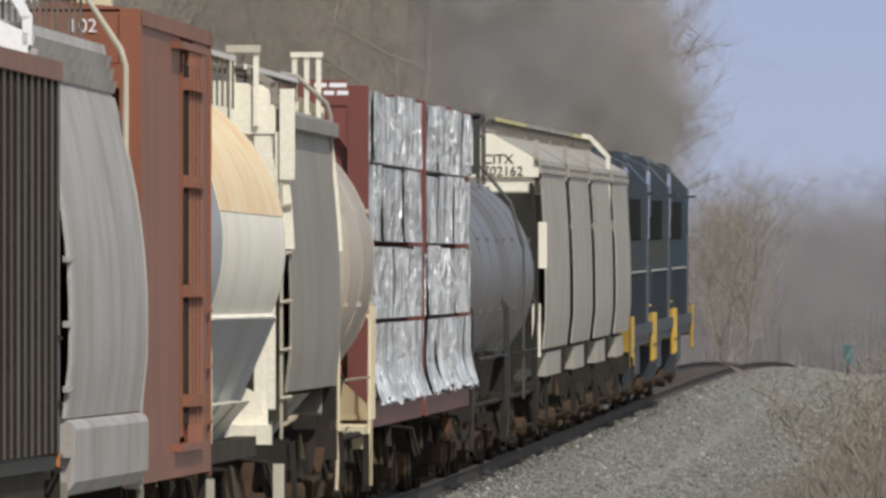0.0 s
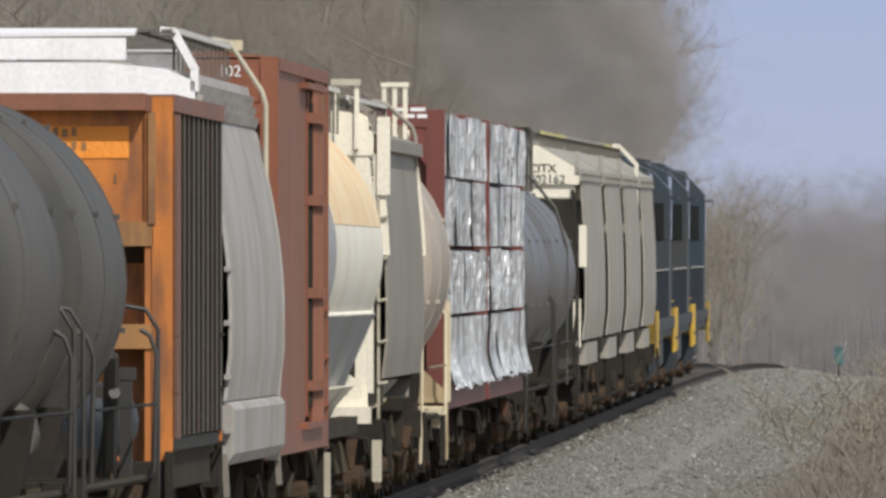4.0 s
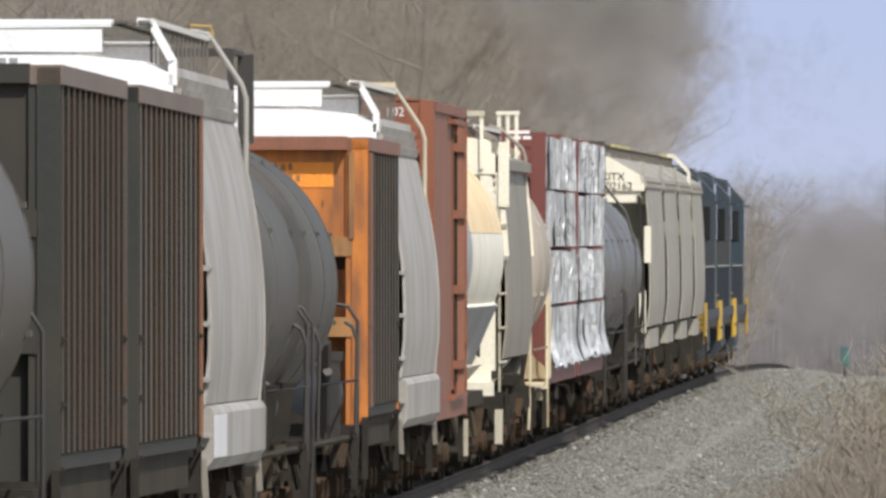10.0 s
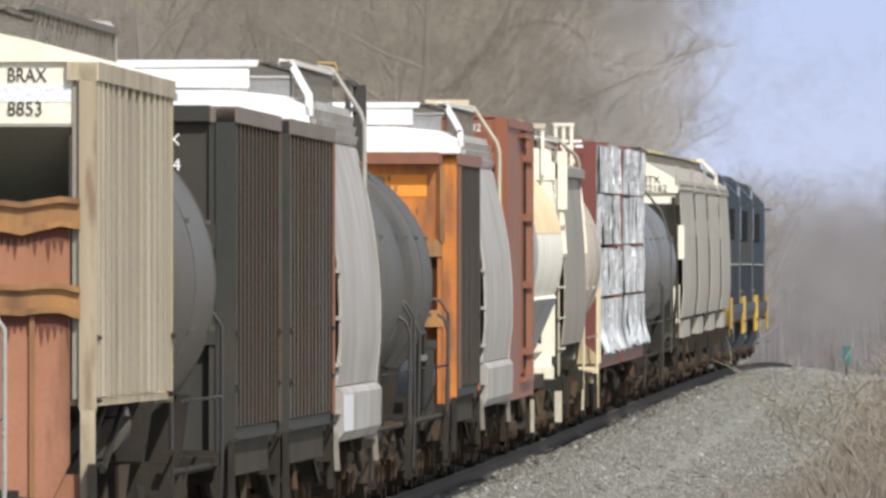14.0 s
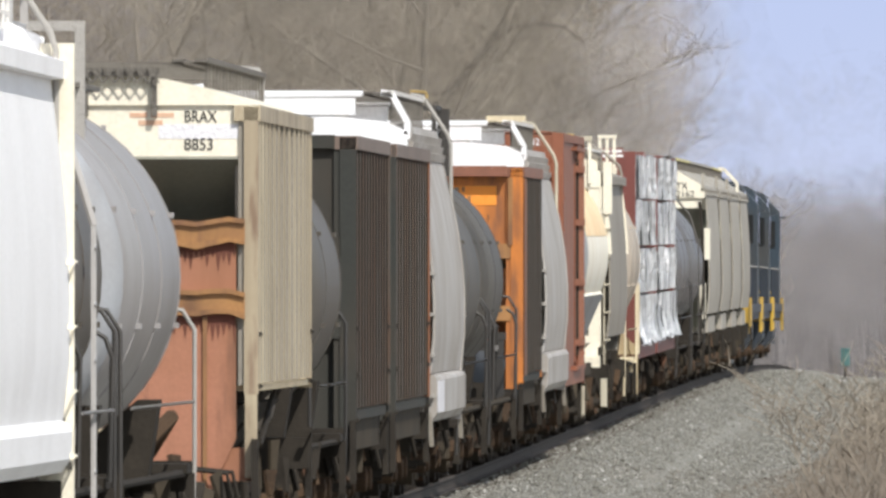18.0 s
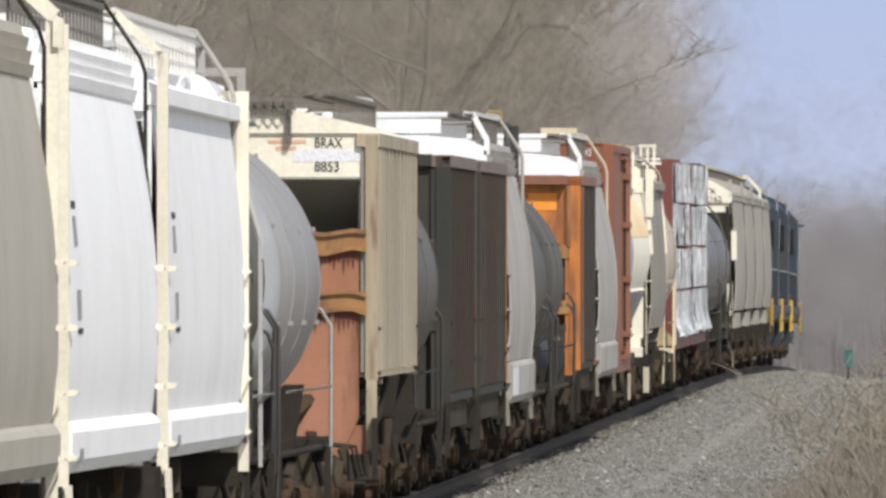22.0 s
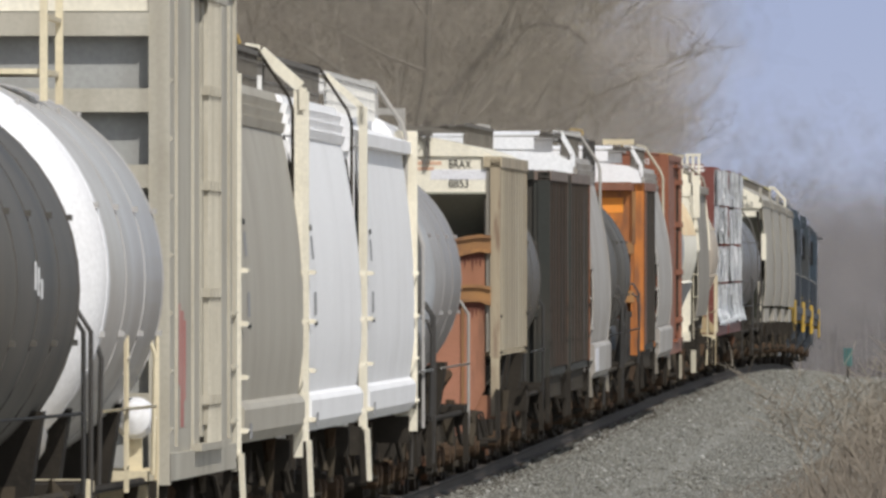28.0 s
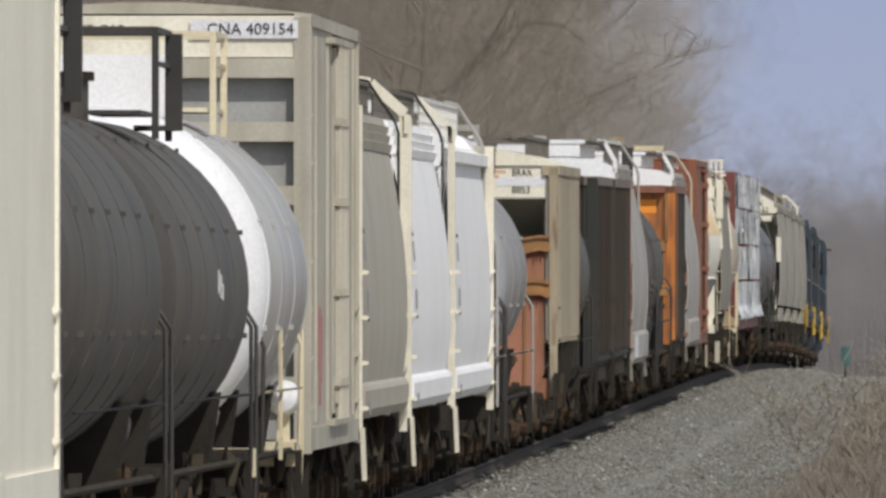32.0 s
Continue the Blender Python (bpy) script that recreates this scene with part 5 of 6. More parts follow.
# ---- the train, from the engines back ----
locomotive(158.4, 181.2, "dark blue diesel locomotive with yellow steps, leading the train")
locomotive(134.0, 156.8, "dark blue diesel locomotive with yellow steps, coupled second")
locomotive(110.0, 132.6, "dark blue diesel locomotive with yellow steps, coupled last")
for a, b, c in ((93.2, 108.4, CREAM_PALE), (75.2, 91.4, TAN_GREY), (57.2, 73.4, TAN_GREY)):
    curved_hopper(a, b, TAN_GREY, "weathered tan covered hopper with bulging sides", TAN_GREY, TAN_GREY, TAN_GREY, c, narrow=1.50, knobs=False, sill_in=4.2, rail_mat=TAN_GREY, steep=True,
                  side_in=1.1, edge=PALE_YELLOW if c is CREAM_PALE else TAN_GREY, board=4.80, top=4.60, small_grab=c is not CREAM_PALE, zpanel=3.76, slope_mat=SLOPE_SHADE)
city = curved_hopper(36.4, 55.4, TAN_GREY, "weathered tan covered hopper with a cream lettered end", CREAM_PALE, CREAM_PALE, TAN_GREY, TAN_GREY, narrow=1.50, knobs=False, sill_in=4.2, steep=True,
                     side_in=1.1, edge=PALE_YELLOW, top=4.60, small_grab=True, zpanel=3.76, slope_mat=SLOPE_SHADE, rail_mat=TAN_GREY)
letters("CITX", 0.19, LETTER_DARK, city, 0.70, -9.51, 4.17)
letters("702162", 0.19, LETTER_DARK, city, 0.70, -9.51, 4.0)
for z0, z1, d in ((2.7, 3.35, 1.53), (1.45, 2.2, 1.44)):
    part("corner_post", Geo().box(d - 0.06, d + 0.06, -9.0, -8.9, z0, z1), CREAM_PALE, city, "short cream corner post")
front_tank = tank_car(15.0, 33.4, SLATE, "dark slate tank car with a black railed top platform", rings=4, platform=1.6, rail_mat=BLACK, second_rails=False)
part("platform_gate", Geo().box(0.88, 0.98, -1.68, -1.58, 4.0, 4.80).box(0.66, 0.74, -1.68, -1.58, 4.0, 4.80).box(0.66, 0.98, -1.68, -1.58, 4.72, 4.81).box(0.66, 0.98, -1.68, -1.58, 3.98, 4.06), RAIL_BLACK, front_tank, "heavy black gate frame of the platform")
tank_car(-5.2, 13.4, SLATE, "dark slate tank car coupled before the wrapped lumber", rings=4, second_rails=False)
centerbeam(-27.4, -6.3, "red bulkhead flat car loaded with silver-wrapped lumber packs", False)
centerbeam(-51.5, -29.4, "red bulkhead flat car with silver-wrapped lumber and tall end")
tank_car(-63.4, -51.9, PINKISH, "pale tan tank car with yellowish end platforms", rings=3, r=1.6, zc=2.78, frame_mat=CREAM, rail_mat=CREAM, nose=0.3, second_rails=False)
taupe = curved_hopper(-80.4, -64.4, TAUPE, "taupe covered hopper with cream upper corner posts", CREAM_PALE, CREAM_PALE, TAUPE, TAUPE, narrow=1.46, cap=True, post_top=3.0, knobs=False, board=4.62, bare_sill=True)
for sx in (-1, 1):
    part("end_plate", Geo().box(min(sx * 1.22, sx * 1.42), max(sx * 1.22, sx * 1.42), -7.98, -7.9, 1.4, 4.44), CREAM_PALE, taupe, "tall cream end plate")
    part("upper_corner_plate", Geo().box(min(sx * 1.46, sx * 1.60), max(sx * 1.46, sx * 1.60), -8.02, -7.9, 3.55, 4.4), CREAM_PALE, taupe, "cream upper corner plate")
    part("end_ladder_stile", Geo().box(min(sx * 1.46, sx * 1.49), max(sx * 1.46, sx * 1.49), -8.0, -7.95, 0.6, 3.55), CREAM_OLD, taupe)
for z in (1.5, 1.95, 2.4, 2.85, 3.3):
    part("end_rung", Geo().tube([(1.47, -8.02, z), (1.58, -8.02, z + 0.02)], 0.018), CREAM_OLD, taupe)
for x in (1.02, 1.24):
    part("roof_stand_leg", Geo().box(x - 0.025, x + 0.025, -8.05, -7.95, 4.05, 4.74), CREAM_PALE, taupe, "cream roof stand leg")
part("roof_stand_bar", Geo().box(0.96, 1.28, -8.08, -7.9, 4.74, 4.81), CREAM_OLD, taupe)
for x in (1.12, 1.24, 1.36):
    part("roof_ladder_leg", Geo().box(x - 0.025, x + 0.025, 7.8, 7.9, 4.1, 4.86), CREAM_PALE, taupe, "cream roof ladder leg")
part("roof_ladder_bar", Geo().box(1.08, 1.40, 7.78, 7.92, 4.84, 4.89), CREAM_PALE, taupe)
round_hopper(-101.4, -82.0, STAINED, "round-bodied cream hopper stained orange along its flank", SLATE_SHADE, CREAM_PALE)
red = box_car(-119.0, -102.7, RED, "brick-red boxcar with tall door locking bars", 4.7, RED, door_y=2.9, bar_mat=RED_CHORD)
letters("102", 0.15, LETTER_WHITE, red, 1.0, -8.18, 4.52)
g1 = curved_hopper(-134.6, -119.7, GREY, "pale grey covered hopper with a white roof end", WHITE, GREY, GREY, WHITE, bays=2, fascia=True, rail_mat=CREAM_OLD, wide=1.64)
orange = ribbed_hopper(-147.6, -135.3, DARK, "open hopper with dark ribbed side and orange end", RIB_DARK, ORANGE, RED_CHORD, ORANGE, 11, panel=3.0, gap_mat=GAP_SHADE, sheet_mat=GAP_SHADE, beam_mat=BEAM_RUST)
part("end_rib", Geo().box(1.38, 1.44, -6.17, -6.03, 3.06, 3.97), BEAM_RUST, orange, "brown upright end rib")
part("rusty_edge", Geo().box(1.585, 1.605, -6.1, -4.9, 1.3, 3.96), RUST_EDGE, orange, "rusted corner edge")
part("fresh_patch", Geo().box(0.40, 1.22, -6.10, -6.086, 3.60, 3.86), ORANGE_PATCH, orange, "fresh orange paint patch")
for x0, x1, z0 in ((0.60, 0.64, 3.78), (0.67, 0.72, 3.77), (0.75, 0.79, 3.78), (0.66, 0.71, 3.66), (0.75, 0.79, 3.67), (0.83, 0.87, 3.66), (1.10, 1.12, 3.40), (0.98, 1.0, 3.22)):
    part("worn_character", Geo().box(x0, x1, -6.104, -6.088, z0, z0 + 0.07), BEAM_RUST, orange, "worn stencil mark")
geared = tank_car(-165.2, -149.2, BLACK, "black tank car with bent end handrails", rings=3, nose=5.2, r=1.47, rail_mat=RAIL_BLACK)
part("front_reservoir", Geo().lathe([(5.7, 0.08), (5.76, 0.27), (5.9, 0.32), (7.0, 0.32), (7.14, 0.27), (7.2, 0.08)], 1.46, 18, 1.08), LOCO_DARK, geared, "slate-grey air reservoir", smooth=True)
part("reservoir_bracket", Geo().box(0.95, 1.2, 6.2, 6.5, 0.98, 1.2), STEEL, geared)
for x, y, z in ((1.38, 4.6, 1.9), (1.22, 5.2, 1.75), (0.7, 7.4, 1.7)):
    part("brake_rod_stand", Geo().box(x - 0.05, x + 0.05, y - 0.05, y + 0.05, 1.0, z).box(x - 0.12, x + 0.08, y - 0.06, y + 0.06, z - 0.1, z), RAIL_BLACK, geared)
part("slope_brace", Geo().tube([(1.3, 3.2, 1.05), (1.34, 2.6, 2.0)], 0.06).tube([(1.2, 4.2, 1.05), (1.36, 2.7, 1.7)], 0.05), RAIL_BLACK, geared)
tank_car(-182.4, -166.8, BLACK, "black tank car with a dark top platform", rings=3, platform=1.5, rail_mat=RAIL_BLACK, r=1.47)
g2 = curved_hopper(-198.2, -183.9, GREY, "pale grey covered hopper with a white roof end and patched sill", WHITE, GREY, GREY, WHITE, bays=2, fascia=True, rail_mat=RAIL_GREY, yellow=5.2, wide=1.64)
part("fresh_paint_patch", Geo().box(1.66, 1.666, -6.9, -3.8, 1.11, 1.47), PATCH, g2, "pale lilac paint patch on the sill")
for k in range(4):
    part("stencil_mark", Geo().box(-0.36 + 0.1 * k, -0.29 + 0.1 * k, -7.158, -7.148, 4.40, 4.48), STENCIL, g2, "small grey stencilled character")
coal2 = ribbed_hopper(-213.3, -198.9, DARK, "dark grey ribbed coal hopper with rusty edges", RIB_DARK, DARK, CHORD, DARK, 13, panel=3.05, gap_mat=GAP_SHADE, sheet_mat=GAP_SHADE, recess=0.14, chord_mat=DARK)
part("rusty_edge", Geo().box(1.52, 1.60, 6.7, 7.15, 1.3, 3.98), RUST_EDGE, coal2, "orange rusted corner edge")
coal = ribbed_hopper(-228.8, -216.2, DARK, "dark grey ribbed coal hopper with rust between its ribs", DARK_RUST, DARK, CHORD, DARK, 12, panel=3.05, gap_mat=GAP_SHADE, sheet_mat=GAP_SHADE, recess=0.14, chord_mat=DARK)
part("rusty_edge", Geo().box(1.56, 1.60, 6.0, 6.25, 1.3, 3.98), DARK_RUST, coal, "rusted corner edge")
letters("YX", 0.15, LETTER_WHITE, coal, 0.90, -6.247, 3.78)
letters("4", 0.15, LETTER_WHITE, coal, 1.03, -6.247, 3.56)
tank_car(-243.0, -230.4, BROWNTANK, "short grey tank car dusted brown", rings=3, second_rails=False)
hn = ribbed_hopper(-260.5, -244.2, CREAM_PALE, "cream ribbed hopper, rusted salmon end under its lettered panel", RIB_CREAM, SALMON, POST_TAN, POST_TAN, 11, 4.2, 1.68, 3.72, SLOPE_SHADE, True, panel_mat=CREAM_PALE, beams=(3.06, 2.42), sheet_mat=TAUPE, gap_mat=TAUPE, beam_mat=BEAM_RUST, foot=1.6, recess=0.03, rib_at=(0.0, 0.055, 0.12, 0.19, 0.27, 0.36, 0.46, 0.56, 0.66, 0.75, 0.83, 0.9, 0.96))
for sx in (-1, 1):
    part("lower_post", Geo().box(min(sx * 1.46, sx * 1.57), max(sx * 1.46, sx * 1.57), -8.15, -8.05, 0.85, 1.6), POST_TAN, hn)
# Sheet added to close the view beneath with the dark of the shade.
part("belly_sheet", Geo().prism(mirrored([(0.6, 0.95), (1.28, 1.62)]), -6.6, 7.2), STEEL, hn)
for k in range(2):
    part("slope_brace", Geo().tube([(1.42, -6.9 + 4.2 * k, 1.12), (1.42, -2.4 + 4.2 * k, 1.62)], 0.03), STEEL, hn)
part("white_patch", Geo().box(0.68, 1.42, -8.095, -8.086, 3.90, 4.03), PATCH, hn, "white painted-out patch")
letters("BRAX", 0.15, LETTER_DARK, hn, 0.91, -8.097, 4.05, width=0.78)
letters("8853", 0.15, LETTER_DARK, hn, 0.91, -8.097, 3.80, width=0.9)
mesh = Geo()
for k in range(7):
    mesh.slab((-0.02 + 0.1 * k, -8.24, 4.40), (0.00 + 0.1 * k, -8.24, 4.40), (0.10 + 0.1 * k, -8.24, 4.54), (0.08 + 0.1 * k, -8.24, 4.54), 0.01)
    mesh.slab((0.08 + 0.1 * k, -8.25, 4.40), (0.10 + 0.1 * k, -8.25, 4.40), (0.00 + 0.1 * k, -8.25, 4.54), (-0.02 + 0.1 * k, -8.25, 4.54), 0.01)
part("platform_mesh", mesh, GRATE, hn, "grey expanded-metal screen of the brake platform")
part("platform_backing", Geo().box(-0.04, 0.70, -8.22, -8.16, 4.46, 4.54), GRATE, hn)
part("platform_bracket", Geo().box(0.0, 0.05, -8.2, -8.1, 4.1, 4.46).box(0.62, 0.67, -8.2, -8.1, 4.1, 4.46), GRATE, hn)
part("walkway_end_post", Geo().tube([(1.1, 8.1, 4.3), (1.1, 8.1, 4.60), (1.06, 8.15, 4.66), (0.9, 8.2, 4.68)], 0.03), RAIL_GREY, hn, smooth=True)
part("centre_stiffener", Geo().box(1.08, 1.12, -8.15, -8.12, 0.75, 2.30), BEAM_RUST, hn, "rusted upright stiffener")
for k in range(9):
    part("rivet", Geo().box(0.22, 0.245, -8.135, -8.118, 0.75 + 0.17 * k, 0.775 + 0.17 * k), BEAM_RUST, hn)
for x0, x1, z0 in ((0.42, 0.58, 4.09), (0.61, 0.82, 4.09), (0.50, 0.72, 4.02)):
    part("faded_word", Geo().box(x0, x1, -8.096, -8.086, z0, z0 + 0.045), LETTER_FADED, hn, "faded red stencilled word")
low_flat(-274.0, -262.2, "low empty flat car with rusty chain binders")
lone = tank_car(-292.4, -275.4, GREY_TANK, "light grey tank car with grey end handrails", end_mat=RAIL_BLACK, rings=4, rail_mat=RAIL_GREY, posts=CREAM, nose=2.4, r=1.5, zc=2.63, frame_mat=STEEL, head_mat=HEAD_LIT, second_rails=False)
for sx in (-1, 1):
    part("rail_post", Geo().box(sx * 1.0 - 0.04, sx * 1.0 + 0.04, -3.05, -2.95, 3.7, 4.62), RAIL_GREY, lone, "grey railing post")
part("rail_bar", Geo().box(-1.0, 1.04, -3.04, -2.96, 4.58, 4.66), RAIL_GREY, lone)
part("top_walkway", Geo().box(-1.0, 1.0, -3.2, 1.2, 4.13, 4.17), GRATE, lone)
tank_car(-302.4, -293.4, BROWNTANK, "short brown-grey tank car with a railed top", rings=3, platform=1.4, rail_mat=SILVER, r=1.45, zc=2.63, nose=0.3)
curved_hopper(-322.8, -303.6, WHITE, "white covered hopper with cream corner posts", WHITE, CREAM_PALE, WHITE, CREAM_PALE, front_post=CREAM_PALE, narrow=1.44, cap=True, straight=True, rail_mat=RAIL_GREY, grate=GRATE_LIGHT, stencils=True, mesh_rows=3, fence=24)
curved_hopper(-343.2, -325.0, WHITE_NEW, "bright white covered hopper, grimy below its middle", WHITE, CREAM_PALE, WHITE_NEW, CREAM_PALE, straight=True, rail_mat=STEEL, stencils=True, mesh_rows=2, fence=26, edge=GRATE)
curved_hopper(-363.2, -345.0, TAN, "tan covered hopper with a cream grab plate", TAN, CREAM_PALE, TAN, CREAM_PALE, straight=True, both=True, rail_mat=STEEL, yellow=0.8, stencils=True, mesh_rows=2, fence=26, edge=GRATE)
cna = box_car(-380.8, -364.3, BOXTAN, "tall cream-grey boxcar with horizontal end beams", 5.2, END_CREAM, 6, ribs=2, door_y=1.2, wall_mat=END_GREY, slot_mat=BOXTAN)
part("white_patch", Geo().box(0.40, 1.44, -8.305, -8.30, 4.96, 5.14), PATCH, cna, "white number patch")
letters("CNA 409154", 0.155, LETTER_DARK, cna, 0.56, -8.31, 5.0)
letters("FREIGHT CAR", 0.135, LETTER_DARK, cna, -1.05, -8.31, 5.0)
for y0, y1, z0, z1 in ((-5.6, -5.0, 1.75, 2.42), (-4.9, -4.2, 1.4, 2.36), (-4.1, -3.7, 1.62, 2.28)):
    part("red_streak", Geo().box(1.541, 1.545, y0, y1, z0, z1), FADED_RED, cna, "faded red paint streak")
silver = tank_car(-396.2, -382.2, SILVER, "silver tank car, its sunlit rear head coloured white", end_mat=RAIL_BLACK, rings=4, band=(WHITE_AND_LIT, 0.64, 1.1), platform=1.5, rail_mat=CREAM, frame_mat=CREAM, posts=CREAM, r=1.6, zc=2.6, nose=0.3, tail=0.4, head_mat=WHITE_AND_LIT)
part("white_reservoir", Geo().lathe([(6.1, 0.04), (6.14, 0.13), (6.25, 0.17), (6.55, 0.17), (6.66, 0.13), (6.7, 0.04)], 1.5, 20, 1.36), WHITE_AND_LIT, silver, "white air reservoir", smooth=True)
part("reservoir_bracket", Geo().box(1.3, 1.42, 6.3, 6.5, 1.06, 1.36), CREAM, silver)
marked = tank_car(-418.0, -397.4, BLACK, "black tank car with ringed shell", rings=6, platform=1.6, rail_mat=RAIL_BLACK, r=1.52, zc=2.52, nose=0.3, second_rails=False)
for y0, z0, z1 in ((1.2, 2.50, 2.70), (1.75, 2.46, 2.66), (2.3, 2.44, 2.58)):
    part("chalk_mark", Geo().slab((1.523, y0, z0), (1.523, y0 + 0.3, z0), (1.523, y0 + 0.3, z1), (1.523, y0, z1), 0.004), LETTER_WHITE, marked, "white chalk stroke")
tank_car(-440.9, -419.2, BLACK, "black tank car with ringed shell and open railing on top", rings=7, platform=1.6, rail_mat=RAIL_BLACK, r=1.53, second_rails=False)
box_car(-470.0, -442.2, BOXWHITE, "long pale cream boxcar at the near end of the train", 4.75, BOXWHITE)


# ---- the land ----
def grade(y):
    """Height of the rail along the track."""
    u = (min(max(y, 168.0), 860.0) - 314.9) / 210
    z = 0.3175 * u ** 2 - 0.1289 * u ** 3 - 0.0318 * u ** 4
    if y > 860:
        z -= (y - 860) * 0.0118 * math.exp(-(y - 860) / 700)
    return z


def smooth(a, b, x):
    u = min(max((x - a) / (b - a), 0.0), 1.0)
    return u * u * (3 - 2 * u)


def land(x, y):
    """Height of the ground."""
    d = x - TRACK_X
    z = grade(y) - 0.19 - 0.23 * smooth(1.5, 3.2, abs(d)) - 0.5 * smooth(9, 20, abs(d))
    z += 0.05 * noise.noise(Vector((x * 0.4, y * 0.02, 0))) * smooth(1.5, 4, abs(d))
    if d > 5:
        z += 0.35 * smooth(4.6, 7.5, d) + 0.5 * smooth(8, 16, d)
    far = smooth(950, 2100, y)
    z += far * (0.5 + 36 * smooth(0.0095, 0.0, x / max(y, 1.0) + 0.0243) + 2 * noise.noise(Vector((x * 0.02, y * 0.004, 3))))
    return z


def ground():
    xs = sorted(set([TRACK_X + d for d in (-0.5, 0.5, -1.6, 1.6, -2.4, 2.4, -3.2, 3.2, -4, 4, -5, 5, -6, 6, -7, 7, -8, 8, -10, 10, -12, 12, -15, 15, -20, 20, -27, 27, -36, 36, -50, 50, -70, 70, -100, 100, -150, 150, -300, 300, -700, 700, -2000, 2000)]))
    ys = [-400, -100] + list(range(0, 1000, 12)) + list(range(1000, 2400, 40)) + [2600, 3200, 4800]
    v = [(x, y, land(x, y)) for y in ys for x in xs]
    n = len(xs)
    f = [(j * n + i, j * n + i + 1, (j + 1) * n + i + 1, (j + 1) * n + i) for j in range(len(ys) - 1) for i in range(n - 1)]
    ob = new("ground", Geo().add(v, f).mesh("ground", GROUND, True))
    tagged(ob, "grey gravel shoulder running into dry grass and leaf litter", "ground", kind="structure")


ground()


def track():
    """Two rails and their ties, following the grade."""
    ys = list(range(100, 1001, 10))
    for s in (-1, 1):
        v, f = [], []
        prof = [(-0.07, -0.17), (0.07, -0.17), (0.012, -0.14), (0.012, -0.05), (0.036, -0.03), (0.036, 0.0), (-0.036, 0.0), (-0.036, -0.03), (-0.012, -0.05), (-0.012, -0.14)]
        n = len(prof)
        for y in ys:
            v += [(TRACK_X + s * 0.755 + a, y, grade(y) + b) for a, b in prof]
        f = [(j * n + i, j * n + (i + 1) % n, (j + 1) * n + (i + 1) % n, (j + 1) * n + i) for j in range(len(ys) - 1) for i in range(n)]
        tagged(new("rail", Geo().add(v, f).mesh("rail", RAILMETAL)), "worn steel rail on dark ties", "rail", kind="structure")
    g = Geo()
    y = 150.0
    rng = random.Random(4)
    while y < 960:
        z = grade(y)
        w = rng.uniform(-0.04, 0.04)
        g.box(TRACK_X - 1.3 + w, TRACK_X + 1.3 + w, y - 0.11, y + 0.11, z - 0.33, z - 0.172)
        y += 0.54
    tagged(new("railway_ties", g.mesh("railway_ties", TIE)), "dark creosoted wooden railway ties in ballast", "ties", kind="stuff")


track()


def scatter(name, verts, faces, n, place, mat, label, category, kind="stuff"):
    """Many small copies of one shape joined into one mesh; place(k) gives position, turn about z, scales."""
    V, F = np.array(verts, float), np.array(faces, int)
    pos, rz, sc = place
    c, s = np.cos(rz), np.sin(rz)
    P = V[None] * sc[:, None]
    X = P[..., 0] * c[:, None] - P[..., 1] * s[:, None]
    Y = P[..., 0] * s[:, None] + P[..., 1] * c[:, None]
    W = np.stack([X, Y, P[..., 2]], -1) + pos[:, None]
    me = bpy.data.meshes.new(name)
    fs = (F[None] + (np.arange(n) * len(V))[:, None, None]).reshape(-1, F.shape[1])
    k = F.shape[1]
    me.vertices.add(W.shape[0] * W.shape[1])
    me.vertices.foreach_set("co", W.reshape(-1))
    me.loops.add(fs.size)
    me.loops.foreach_set("vertex_index", fs.reshape(-1).astype(np.int32))
    me.polygons.add(len(fs))
    me.polygons.foreach_set("loop_start", np.arange(0, fs.size, k, dtype=np.int32))
    me.update(calc_edges=True)
    me.materials.append(mat)
    return tagged(new(name, me), label, category, kind=kind)


OCTA_V = [(0.5, 0.1, 0), (-0.45, 0.15, 0.05), (0.1, 0.5, 0.02), (-0.05, -0.5, 0), (0.05, 0.05, 0.45), (0, 0, -0.4)]
OCTA_F = [(0, 2, 4), (2, 1, 4), (1, 3, 4), (3, 0, 4), (2, 0, 5), (1, 2, 5), (3, 1, 5), (0, 3, 5)]


def gravel():
    rng = np.random.default_rng(5)
    n = 85000
    y = 300 + 520 * rng.random(n) ** 1.4
    d = rng.uniform(0.86, 6.3, n)
    x = TRACK_X + d
    z = np.array([land(a, b) for a, b in zip(x, y)])
    size = rng.uniform(0.02, 0.05, n) * (1 + 1.4 * (rng.random(n) > 0.978))
    sc = np.stack([size, size * rng.uniform(0.7, 1.4, n), size * rng.uniform(0.5, 0.9, n)], 1)
    scatter("ballast_stones", OCTA_V, OCTA_F, n, (np.stack([x, y, z + 0.012 + 0.2 * size], 1), rng.uniform(0, 6.28, n), sc), STONE, "grey crushed stone scattered over the shoulder", "ballast")


gravel()


